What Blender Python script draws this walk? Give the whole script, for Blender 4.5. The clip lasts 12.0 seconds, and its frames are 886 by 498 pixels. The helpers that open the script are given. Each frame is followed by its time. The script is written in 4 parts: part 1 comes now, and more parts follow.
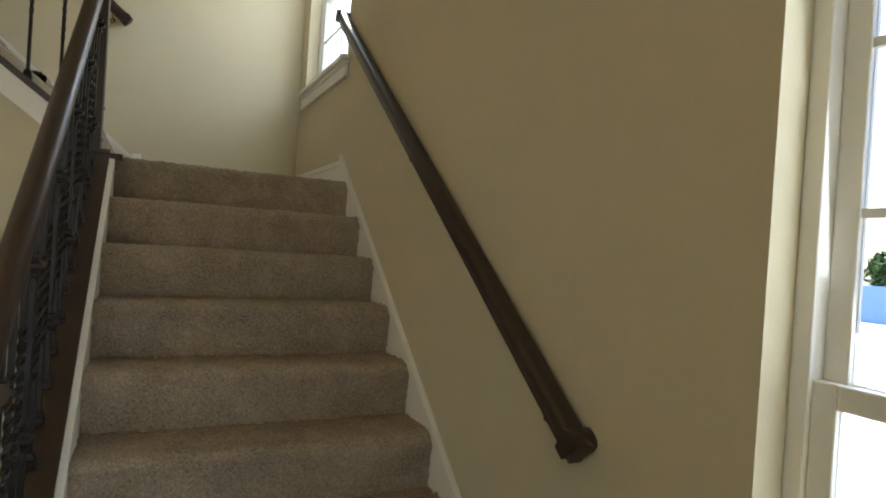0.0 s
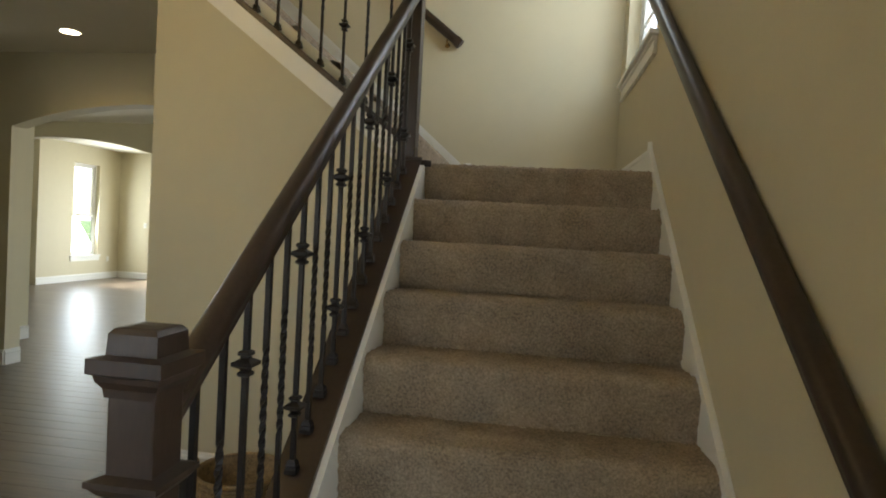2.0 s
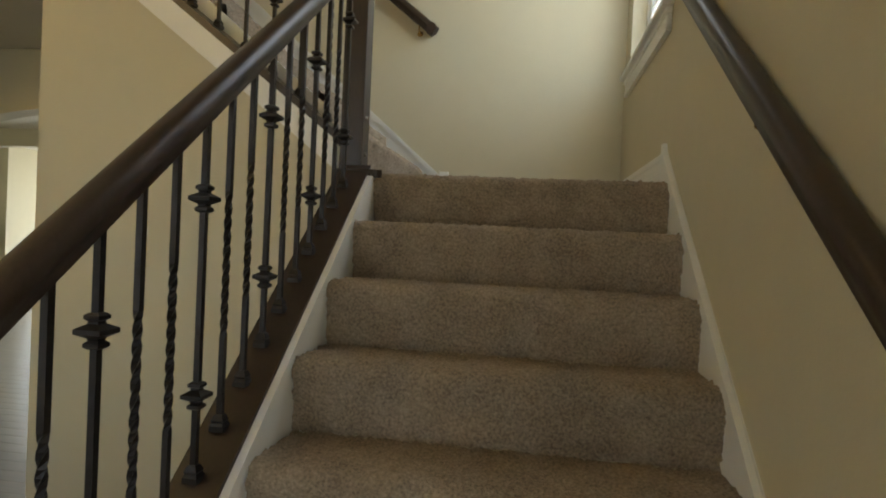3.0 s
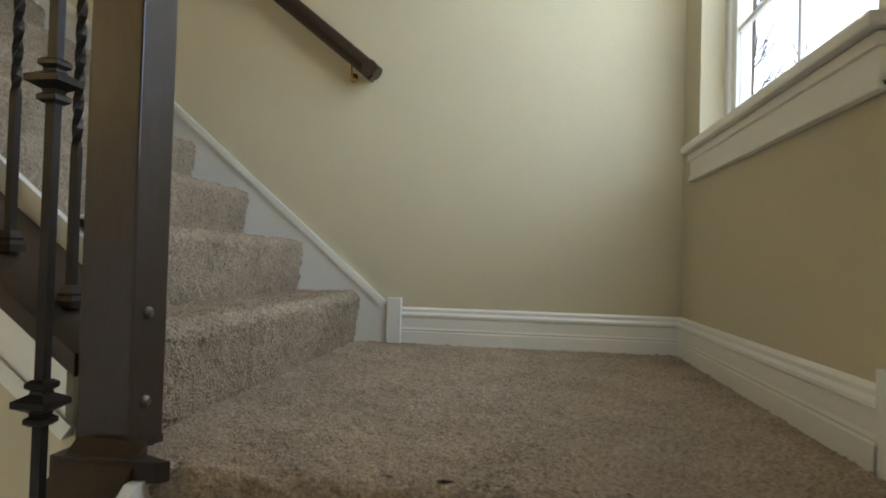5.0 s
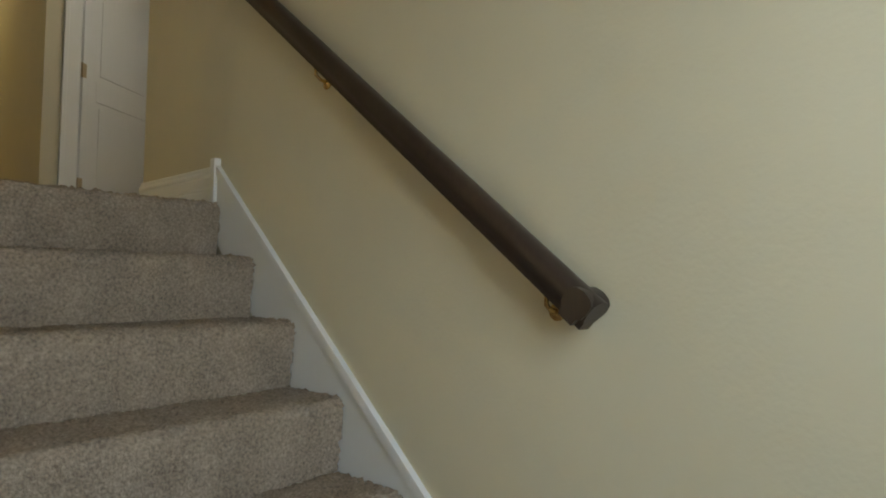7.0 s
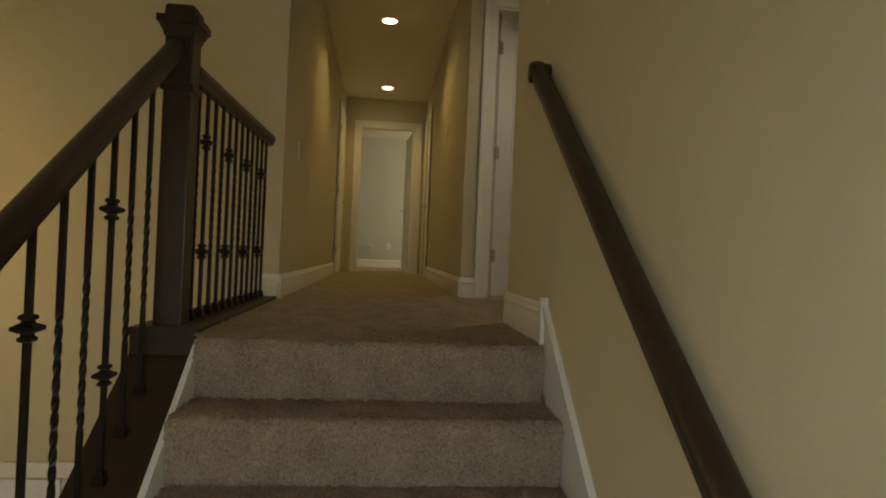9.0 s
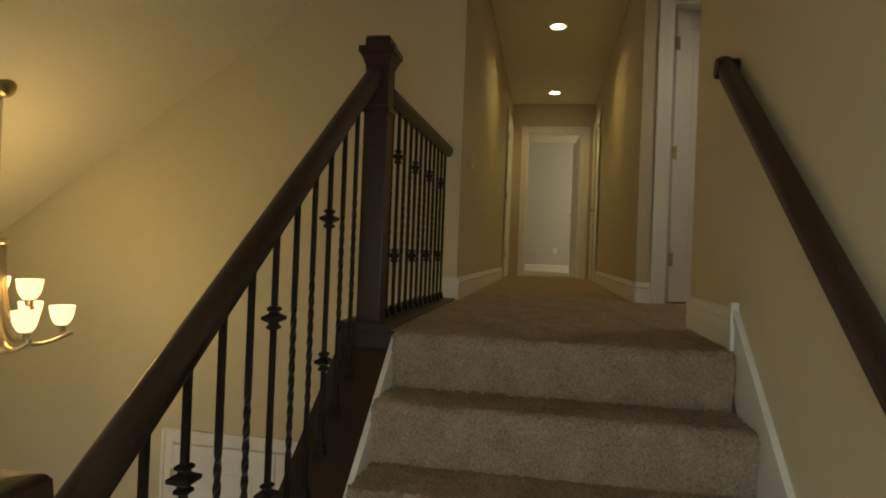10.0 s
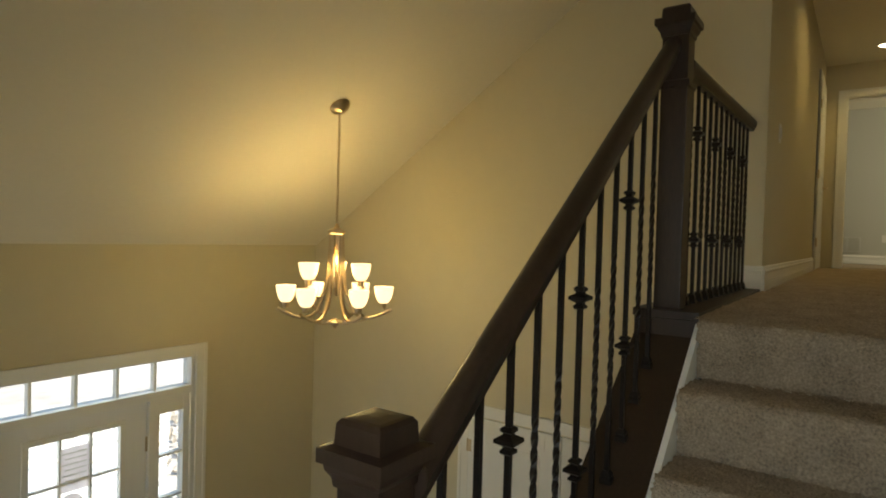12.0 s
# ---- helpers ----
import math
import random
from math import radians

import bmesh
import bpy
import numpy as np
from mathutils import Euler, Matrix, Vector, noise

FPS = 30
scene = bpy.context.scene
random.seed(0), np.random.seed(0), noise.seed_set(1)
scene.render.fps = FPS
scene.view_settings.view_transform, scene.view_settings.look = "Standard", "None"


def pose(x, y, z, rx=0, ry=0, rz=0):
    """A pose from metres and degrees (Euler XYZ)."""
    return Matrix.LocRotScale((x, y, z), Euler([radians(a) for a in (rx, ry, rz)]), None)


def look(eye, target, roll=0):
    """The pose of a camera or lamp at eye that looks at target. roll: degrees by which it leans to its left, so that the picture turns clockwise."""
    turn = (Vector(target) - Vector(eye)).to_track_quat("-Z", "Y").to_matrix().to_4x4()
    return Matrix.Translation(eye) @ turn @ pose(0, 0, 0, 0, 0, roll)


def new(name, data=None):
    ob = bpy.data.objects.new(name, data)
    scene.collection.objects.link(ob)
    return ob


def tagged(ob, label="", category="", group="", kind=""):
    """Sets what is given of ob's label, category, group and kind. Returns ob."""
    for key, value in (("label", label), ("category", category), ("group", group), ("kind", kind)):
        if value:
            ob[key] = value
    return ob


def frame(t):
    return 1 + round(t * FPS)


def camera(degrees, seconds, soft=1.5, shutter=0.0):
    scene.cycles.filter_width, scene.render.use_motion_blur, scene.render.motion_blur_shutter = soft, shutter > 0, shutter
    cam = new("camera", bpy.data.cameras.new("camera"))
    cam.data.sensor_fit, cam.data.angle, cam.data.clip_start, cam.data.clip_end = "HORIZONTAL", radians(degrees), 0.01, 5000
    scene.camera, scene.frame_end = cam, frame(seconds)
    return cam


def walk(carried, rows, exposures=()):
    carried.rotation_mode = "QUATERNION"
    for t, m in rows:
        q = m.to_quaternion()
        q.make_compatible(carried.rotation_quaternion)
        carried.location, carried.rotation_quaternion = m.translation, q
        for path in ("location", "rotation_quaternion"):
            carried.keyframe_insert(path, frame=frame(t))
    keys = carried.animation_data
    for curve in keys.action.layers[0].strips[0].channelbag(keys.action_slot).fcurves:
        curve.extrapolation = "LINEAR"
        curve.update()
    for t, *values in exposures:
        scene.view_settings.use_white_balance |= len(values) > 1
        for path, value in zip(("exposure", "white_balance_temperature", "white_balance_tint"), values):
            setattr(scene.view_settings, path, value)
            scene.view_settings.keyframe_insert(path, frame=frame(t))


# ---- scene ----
cam = camera(73.0, 12.0, soft=1.9)
PATH = [
    (0, (0.174, -3.114, 1.407), (1.055, -1.318, 1.398), 3.8),
    (0.5, (0.335, -3.13, 1.403), (0.708, -1.166, 1.368), 3.8),
    (1, (0.452, -3.17, 1.399), (0.495, -1.171, 1.35), 3.4),
    (1.5, (0.54, -3.124, 1.374), (0.394, -1.129, 1.329), 2.9),
    (2, (0.539, -2.956, 1.375), (0.257, -0.977, 1.32), 3.1),
    (2.5, (0.609, -2.623, 1.399), (0.305, -0.647, 1.366), 2.6),
    (2.7, (0.621, -2.487, 1.427), (0.324, -0.509, 1.393), 2.8),
    (4.3, (0.623, -1.28, 1.753), (0.372, 0.704, 1.737), 1.5),
    (4.5, (0.579, -1.148, 1.823), (0.329, 0.836, 1.818), 1.3),
    (5, (0.546, -0.877, 2.023), (0.28, 1.104, 2.065), 1.6),
    (5.5, (0.549, -0.563, 2.19), (0.103, 1.381, 2.274), 2.7),
    (6, (0.629, -0.105, 2.505), (-0.13, 1.734, 2.478), 1.3),
    (6.5, (0.574, 0.123, 2.62), (-0.471, 1.818, 2.693), 1.6),
    (7, (0.500, 0.335, 2.790), (-0.830, 1.810, 2.885), 0.7),
    (7.2, (0.450, 0.375, 2.845), (-0.970, 1.785, 2.975), 1.2),
    (8.8, (0.493, 0.77, 3.33), (-1.477, 1.116, 3.354), 2.4),
    (9, (0.508, 0.795, 3.336), (-1.482, 0.995, 3.353), 2.4),
    (9.5, (0.582, 0.807, 3.345), (-1.415, 0.686, 3.355), 2.4),
    (10, (0.601, 0.738, 3.326), (-1.369, 0.398, 3.339), 2.2),
    (10.5, (0.587, 0.663, 3.314), (-1.277, -0.062, 3.337), 1.4),
    (11, (0.619, 0.62, 3.296), (-1.131, -0.347, 3.314), 1.5),
    (11.5, (0.63, 0.63, 3.307), (-1.04, -0.469, 3.327), 1.5),
    (12, (0.644, 0.66, 3.294), (-0.99, -0.492, 3.251), 1.6),
]
walk(cam, [(t, look(eye, target, roll)) for t, eye, target, roll in PATH],
     [(0.0, 2.05, 6400, 11), (1.5, 2.05, 6500, 10), (2.5, 2.05, 6600, 10), (4.5, 2.1, 6400, 11), (5.5, 2.15, 5900, 10), (6.5, 1.98, 5950, 12), (7.2, 1.84, 6300, 8), (9.0, 1.35, 7600, 11), (10.5, 1.35, 7400, 9), (12.0, 1.53, 7000, 6)])

# ---- light ----
world = bpy.data.worlds.new("sky_world")
scene.world = world
world.use_nodes = True
wn = world.node_tree.nodes
sky = wn.new("ShaderNodeTexSky")
sky.sky_type = "NISHITA"
sky.sun_disc = False
sky.sun_elevation = radians(48)
sky.sun_rotation = radians(20)
world.node_tree.links.new(sky.outputs[0], wn["Background"].inputs[0])
wn["Background"].inputs[1].default_value = 0.15


def lamp(name, kind, m, energy, colour=(1, 1, 1), **more):
    data = bpy.data.lights.new(name, kind)
    data.energy, data.color = energy, colour
    if kind == "AREA":
        data.shape, data.size, data.size_y = "RECTANGLE", more["w"], more["h"]
        data.spread = radians(more.get("spread", 170))
    if kind == "POINT":
        data.shadow_soft_size = more["r"]
    if kind == "SPOT":
        data.spot_size, data.spot_blend, data.shadow_soft_size = radians(more["cone"]), 0.8, more["r"]
    if kind == "SUN":
        data.angle = radians(0.5)
    ob = new(name, data)
    ob.matrix_world = m
    return ob


WARM = (1.0, 0.74, 0.30)
DAY = (0.90, 1.0, 1.03)
lamp("sun", "SUN", look((6, 30, 34), (0, 0, 0)), 3.0, (1.0, 0.95, 0.86))
lamp("landing_window_light", "AREA", look((1.24, 0.675, 3.20), (0.0, 0.80, 2.05)), 3.2, DAY, w=0.95, h=1.5)
lamp("foyer_window_light", "AREA", look((1.24, -2.865, 1.25), (0.0, -2.865, 1.1)), 2.0, DAY, w=0.8, h=1.7)
lamp("front_door_light", "AREA", look((-1.1, -3.45, 1.35), (-1.1, 0, 1.0)), 3.0, DAY, w=1.3, h=2.0)
lamp("dining_window_light", "AREA", look((-8.50, 8.12, 1.4), (-4, 7.6, 1.0)), 13, DAY, w=0.9, h=1.7)
lamp("patio_door_light", "AREA", look((-6.6, 9.06, 1.1), (-6.6, 3.0, 0.7)), 21, DAY, w=1.7, h=2.0)
# Added fill lamp, set in an unseen east opening to brighten the great room.
lamp("great_room_fill_light", "AREA", look((0.92, 3.6, 1.4), (-6, 3.8, 0.9)), 9, DAY, w=1.6, h=1.8)
lamp("chandelier_light", "POINT", pose(-2.01, -2.02, 3.12), 8.8, WARM, r=0.16)
for cx in (-5.05, -7.34):
    lamp("hall_can_light", "SPOT", pose(cx, 0.77, 5.46), 10, WARM, cone=140, r=0.06)
lamp("side_can_light", "SPOT", pose(-2.85, 2.1, 5.46), 12.0, (1.0, 0.92, 0.76), cone=140, r=0.06)
lamp("passage_can_light", "SPOT", pose(-2.97, 1.14, 2.72), 2.2, WARM, cone=140, r=0.06)
# Added unseen lamp inside the bedroom; no wall there has a window.
lamp("bedroom_fill_light", "AREA", look((-9.6, 2.9, 4.6), (-9.6, 0, 4.2)), 9.0, (1.0, 0.93, 0.74), w=1.2, h=1.3)

# ---- materials ----


def material(name, colour, rough=0.6, metal=0.0, spread=0.06, scale=3.0, fine=60.0, bump=0.1, bump_scale=200.0,
             stretch=(1, 1, 1), coat=0.0, distance=0.002, fine_mix=0.5):
    m = bpy.data.materials.new(name)
    m.use_nodes = True
    nt = m.node_tree
    n, l = nt.nodes, nt.links
    b = n["Principled BSDF"]
    b.inputs["Roughness"].default_value, b.inputs["Metallic"].default_value = rough, metal
    b.inputs["Coat Weight"].default_value = coat
    b.inputs["Coat Roughness"].default_value = 0.25
    tc, mp = n.new("ShaderNodeTexCoord"), n.new("ShaderNodeMapping")
    mp.inputs["Scale"].default_value = stretch
    l.new(tc.outputs["Object"], mp.inputs["Vector"])
    big, small = n.new("ShaderNodeTexNoise"), n.new("ShaderNodeTexNoise")
    big.inputs["Scale"].default_value, small.inputs["Scale"].default_value = scale, fine
    big.inputs["Detail"].default_value = small.inputs["Detail"].default_value = 5
    mix = n.new("ShaderNodeMix")
    mix.inputs[0].default_value = fine_mix
    l.new(mp.outputs[0], big.inputs["Vector"])
    l.new(mp.outputs[0], small.inputs["Vector"])
    l.new(big.outputs["Fac"], mix.inputs[2])
    l.new(small.outputs["Fac"], mix.inputs[3])
    ramp = n.new("ShaderNodeValToRGB")
    ramp.color_ramp.elements[0].position, ramp.color_ramp.elements[1].position = 0.3, 0.7
    ramp.color_ramp.elements[0].color = (*[max(c * (1 - spread), 0) for c in colour], 1)
    ramp.color_ramp.elements[1].color = (*[min(c * (1 + spread), 1) for c in colour], 1)
    l.new(mix.outputs[0], ramp.inputs[0])
    l.new(ramp.outputs[0], b.inputs["Base Color"])
    bn, bp = n.new("ShaderNodeTexNoise"), n.new("ShaderNodeBump")
    bn.inputs["Scale"].default_value, bn.inputs["Detail"].default_value = bump_scale, 4
    bp.inputs["Strength"].default_value, bp.inputs["Distance"].default_value = bump, distance
    l.new(mp.outputs[0], bn.inputs["Vector"])
    l.new(bn.outputs["Fac"], bp.inputs["Height"])
    l.new(bp.outputs[0], b.inputs["Normal"])
    return m


def glow(name, colour, strength):
    m = bpy.data.materials.new(name)
    m.use_nodes = True
    b = m.node_tree.nodes["Principled BSDF"]
    b.inputs["Base Color"].default_value = (*colour, 1)
    b.inputs["Emission Color"].default_value = (*colour, 1)
    b.inputs["Emission Strength"].default_value = strength
    return m


PAINT = material("wall_paint", (0.60, 0.54, 0.375), 0.62, spread=0.025, scale=0.8, fine=9, bump=0.45, bump_scale=95, distance=0.0016)
CEIL = material("ceiling_paint", (0.78, 0.73, 0.60), 0.8, spread=0.02, scale=1.2, fine=30, bump=0.3, bump_scale=150)
GREY = material("bedroom_paint", (0.56, 0.56, 0.50), 0.6, spread=0.02, scale=0.8, bump=0.2, bump_scale=120)
WHITE = material("white_trim", (0.80, 0.79, 0.74), 0.35, spread=0.02, scale=4, bump=0.06, bump_scale=90)
DOORW = material("white_door", (0.80, 0.80, 0.78), 0.4, spread=0.02, scale=4, bump=0.08, bump_scale=220, stretch=(1, 1, 0.1))
WOOD = material("dark_stained_wood", (0.030, 0.0165, 0.0105), 0.42, spread=0.4, scale=2.0, fine=38, bump=0.12,
                bump_scale=120, stretch=(3, 3, 0.6), coat=0.12)
IRON = material("dark_iron", (0.022, 0.018, 0.016), 0.42, metal=0.6, spread=0.2, scale=20, bump=0.15, bump_scale=160)
CARPET = material("carpet", (0.37, 0.292, 0.210), 0.95, spread=0.42, scale=9, fine=130, bump=1.0, bump_scale=170, distance=0.008, fine_mix=0.70)
PLANK = material("floor_plank", (0.150, 0.115, 0.080), 0.36, spread=0.3, scale=1.4, fine=14, bump=0.08, bump_scale=60, stretch=(0.35, 4, 1))
pn = PLANK.node_tree.nodes
info, geo, add = pn.new("ShaderNodeObjectInfo"), pn.new("ShaderNodeNewGeometry"), pn.new("ShaderNodeMath")
hsv, mr = pn.new("ShaderNodeHueSaturation"), pn.new("ShaderNodeMapRange")
pl = PLANK.node_tree.links
pl.new(info.outputs["Random"], add.inputs[0])
pl.new(geo.outputs["Random Per Island"], add.inputs[1])
mr.inputs[1].default_value, mr.inputs[2].default_value, mr.inputs[3].default_value, mr.inputs[4].default_value = 0.0, 2.0, 0.86, 1.16
pl.new(add.outputs[0], mr.inputs[0])
pl.new(mr.outputs[0], hsv.inputs["Value"])
base = pn["Principled BSDF"].inputs["Base Color"]
pl.new(base.links[0].from_socket, hsv.inputs["Color"])
pl.new(hsv.outputs[0], base)
BRASS = material("polished_brass", (0.62, 0.43, 0.17), 0.25, metal=1.0, spread=0.05)
NICKEL = material("satin_nickel", (0.56, 0.45, 0.30), 0.3, metal=1.0, spread=0.05)
SHADE = glow("frosted_shade", (1.0, 0.77, 0.42), 0.62)
CAN = glow("lamp_disc", (1.0, 0.86, 0.62), 3.4)
PLASTIC = material("white_plastic", (0.78, 0.77, 0.72), 0.3, spread=0.01)
PAPER = material("paper_notice", (0.80, 0.76, 0.78), 0.8, spread=0.04)
PAPER.node_tree.nodes["Principled BSDF"].inputs["Transmission Weight"].default_value = 0.7
STEEL_DARK = material("bolt_steel", (0.22, 0.20, 0.18), 0.35, metal=0.9, spread=0.1)
STEEL = material("vent_steel", (0.66, 0.66, 0.62), 0.45, spread=0.03)
GROUND = material("pale_ground", (0.50, 0.47, 0.42), 0.9, spread=0.35, scale=0.3, fine=3, bump=0.6, bump_scale=4, distance=0.05)
LAWN = material("lawn", (0.12, 0.20, 0.05), 0.9, spread=0.3, scale=0.6, fine=30)
for el, pos in zip(CARPET.node_tree.nodes["Color Ramp"].color_ramp.elements, (0.33, 0.67)):
    el.position = pos
BRICK = material("far_brick", (0.34, 0.20, 0.14), 0.9, spread=0.25, scale=1.0, fine=12)
ROOF = material("far_roof", (0.16, 0.14, 0.13), 0.9, spread=0.2)
STONE = material("broken_stone", (0.40, 0.36, 0.31), 0.95, spread=0.4, scale=3, fine=20)
BLUE = material("blue_fence", (0.22, 0.38, 0.66), 0.6, spread=0.1)
LEAF = material("leaf", (0.07, 0.13, 0.03), 0.7, spread=0.4, scale=6)
BARK = material("bark", (0.12, 0.08, 0.05), 0.9, spread=0.3)
WICKER = material("woven_straw", (0.30, 0.21, 0.11), 0.8, spread=0.5, scale=30, fine=120, bump=0.8, bump_scale=90)
BLACK = material("black_rubber", (0.015, 0.014, 0.013), 0.7, spread=0.2)
glass = bpy.data.materials.new("clear_glass")
glass.use_nodes = True
gb = glass.node_tree.nodes["Principled BSDF"]
gb.inputs["Transmission Weight"].default_value, gb.inputs["Roughness"].default_value = 1.0, 0.0
gb.inputs["IOR"].default_value = 1.05
GLASS = glass

# ---- mesh helpers ----


def box(bm, a, b, bevel=0.0):
    r = bmesh.ops.create_cube(bm, size=1)
    a, b = Vector(a), Vector(b)
    for v in r["verts"]:
        v.co = Vector([(p + q) / 2 + c * abs(q - p) for p, q, c in zip(a, b, v.co)])
    if bevel:
        es = list({e for v in r["verts"] for e in v.link_edges})
        bmesh.ops.bevel(bm, geom=es, offset=bevel, segments=2, profile=0.6, affect="EDGES")
    return bm


def prism(bm, pts, axis, c0, c1):
    """A polygon of (u, z) points, drawn out along axis ('x' or 'y') from c0 to c1."""
    def at(u, z, c):
        return (c, u, z) if axis == "x" else (u, c, z)
    p = [bm.verts.new(at(u, z, c0)) for u, z in pts]
    q = [bm.verts.new(at(u, z, c1)) for u, z in pts]
    bm.faces.new(p)
    bm.faces.new(list(reversed(q)))
    for i in range(len(pts)):
        j = (i + 1) % len(pts)
        bm.faces.new((p[j], p[i], q[i], q[j]))
    bmesh.ops.recalc_face_normals(bm, faces=bm.faces[:])
    return bm


def lathe(bm, prof, seg=20, centre=(0, 0, 0), square=False):
    n = 4 if square else seg
    off = math.pi / 4 if square else 0
    k = math.sqrt(2) if square else 1
    rings = []
    for r, z in prof:
        rings.append([bm.verts.new((centre[0] + k * r * math.cos(off + 2 * math.pi * i / n),
                                    centre[1] + k * r * math.sin(off + 2 * math.pi * i / n), centre[2] + z)) for i in range(n)])
    for a, b in zip(rings, rings[1:]):
        for i in range(n):
            j = (i + 1) % n
            bm.faces.new((a[i], a[j], b[j], b[i]))
    bm.faces.new(list(reversed(rings[0])))
    bm.faces.new(rings[-1])
    return bm


def sweep(bm, prof, p0, p1, up=(0, 0, 1), cut0=None, cut1=None):
    """A closed profile of (side, up) points, drawn from p0 to p1. cut: normals of the planes that end it."""
    p0, p1 = Vector(p0), Vector(p1)
    d = (p1 - p0).normalized()
    s = d.cross(Vector(up)).normalized()
    u = s.cross(d)
    ends = []
    for p, cut in ((p0, cut0), (p1, cut1)):
        ring = []
        for a, b in prof:
            q = p + s * a + u * b
            if cut is not None:
                c = Vector(cut)
                q = q + d * ((p - q).dot(c) / d.dot(c))
            ring.append(bm.verts.new(q))
        ends.append(ring)
    a, b = ends
    n = len(prof)
    for i in range(n):
        bm.faces.new((a[i], a[(i + 1) % n], b[(i + 1) % n], b[i]))
    bm.faces.new(list(reversed(a)))
    bm.faces.new(b)
    bmesh.ops.recalc_face_normals(bm, faces=bm.faces[:])
    return bm


def tube(bm, pts, r, seg=8):
    pts = [Vector(p) for p in pts]
    rings = []
    for i, p in enumerate(pts):
        d = (pts[min(i + 1, len(pts) - 1)] - pts[max(i - 1, 0)]).normalized()
        s = d.cross(Vector((0.31, 0.17, 0.93))).normalized()
        u = s.cross(d)
        rings.append([bm.verts.new(p + (s * math.cos(2 * math.pi * k / seg) + u * math.sin(2 * math.pi * k / seg)) * r) for k in range(seg)])
    for a, b in zip(rings, rings[1:]):
        for i in range(seg):
            bm.faces.new((a[i], a[(i + 1) % seg], b[(i + 1) % seg], b[i]))
    bm.faces.new(list(reversed(rings[0])))
    bm.faces.new(rings[-1])
    bmesh.ops.recalc_face_normals(bm, faces=bm.faces[:])
    return bm


def smooth(ob, angle=40):
    ob.data.shade_smooth()
    ob.data.set_sharp_from_angle(angle=radians(angle))
    return ob


def mesh_of(name, bm, mat):
    me = bpy.data.meshes.new(name)
    bm.to_mesh(me)
    bm.free()
    me.materials.append(mat)
    return me


def thing(name, base, label="", category="", group="", kind=""):
    ob = new(name)
    ob.location = base
    ob.empty_display_size = 0.1
    return tagged(ob, label, category, group, kind)


def origin(ob):
    p = Vector(ob.location)
    return p + origin(ob.parent) if ob.parent and ob.matrix_parent_inverse == Matrix() else p


def part(name, bm, mat, parent, label=""):
    """A mesh in world coordinates, as a part of parent."""
    ob = new(name, mesh_of(name, bm, mat))
    ob.parent = parent
    ob.matrix_parent_inverse = Matrix.Translation(-Vector(parent.location)) if parent.type == "EMPTY" else Matrix()
    if label:
        ob["label"] = label
    return ob


def piece(name, me, at, parent, label=""):
    """A shared mesh, at a place in the world, under a thing."""
    ob = new(name, me)
    ob.parent = parent
    ob.location = Vector(at) - Vector(parent.location)
    if label:
        ob["label"] = label
    return ob


def structure(name, bm, mat, label="", category=""):
    return tagged(new(name, mesh_of(name, bm, mat)), label, category, kind="structure")


def cells(bm, axis, c0, c1, u0, u1, z0, z1, holes=()):
    """A wall between c0 and c1 on axis, with rectangular holes (ua, ub, za, zb)."""
    us = sorted({u0, u1, *[h for q in holes for h in q[:2]]})
    zs = sorted({z0, z1, *[h for q in holes for h in q[2:]]})
    for a, b in zip(us, us[1:]):
        for c, d in zip(zs, zs[1:]):
            if any(q[0] - 1e-6 <= a and b <= q[1] + 1e-6 and q[2] - 1e-6 <= c and d <= q[3] + 1e-6 for q in holes):
                continue
            if axis == "x":
                box(bm, (c0, a, c), (c1, b, d))
            else:
                box(bm, (a, c0, c), (b, c1, d))
    bmesh.ops.remove_doubles(bm, verts=bm.verts[:], dist=1e-5)
    bm.verts.index_update()
    seen = {}
    for f in bm.faces:
        seen.setdefault(frozenset(v.index for v in f.verts), []).append(f)
    bmesh.ops.delete(bm, geom=[f for fs in seen.values() if len(fs) > 1 for f in fs], context="FACES_ONLY")
    return bm


# ---- plan ----
RISE, RUN1, RUN2 = 0.19, 0.240, 0.2305
N1, N2 = 9, 7
ZL, ZU = N1 * RISE, (N1 + N2) * RISE
XR, YF = 1.110, 1.365
XW, YFR = -3.05, -3.32
HALL_Y0, HALL_Y1 = 0.20, 1.34
ZC, ZLOW = 5.48, 2.74
X2 = -0.068                # first nosing of the upper flight
XTOP = X2 - (N2 - 1) * RUN2
T = 0.15
DY = -0.06                  # the landing's nosing


def slope_z(y):
    return min(3.183 + 0.69 * (y + 3.32), ZC)


# walls
YK = -3.32 + (ZC - 3.183) / 0.69
structure("wall_east", cells(bmesh.new(), "x", XR, XR + T, YFR - T, YF + T, -0.3, ZC + 0.1,
          [(-3.28, -2.45, 0.45, 2.15), (0.175, 1.175, 2.410, 3.95)]), PAINT, "beige painted stair wall with two windows", "wall")
structure("wall_north", cells(bmesh.new(), "y", YF, YF + T, -2.16, XR, -0.3, ZC + 0.1), PAINT, "beige painted wall beside the upper stairs", "wall")
structure("wall_south", cells(bmesh.new(), "y", YFR - T, YFR, XW - T, XR, -0.3, 3.4,
          [(-1.91, -0.29, 0.0, 2.40)]), PAINT, "beige front wall around the entrance", "wall")
structure("wall_west", prism(bmesh.new(), [(YFR, -0.3), (HALL_Y0, -0.3), (HALL_Y0, ZC + 0.1), (YK, ZC), (YFR, slope_z(YFR))], "x", XW - T, XW),
          PAINT, "tall beige foyer wall under the sloped ceiling", "wall")
bm = cells(bmesh.new(), "y", HALL_Y0 - T, HALL_Y0, -8.09, XW - T, ZU - 0.02, ZC)
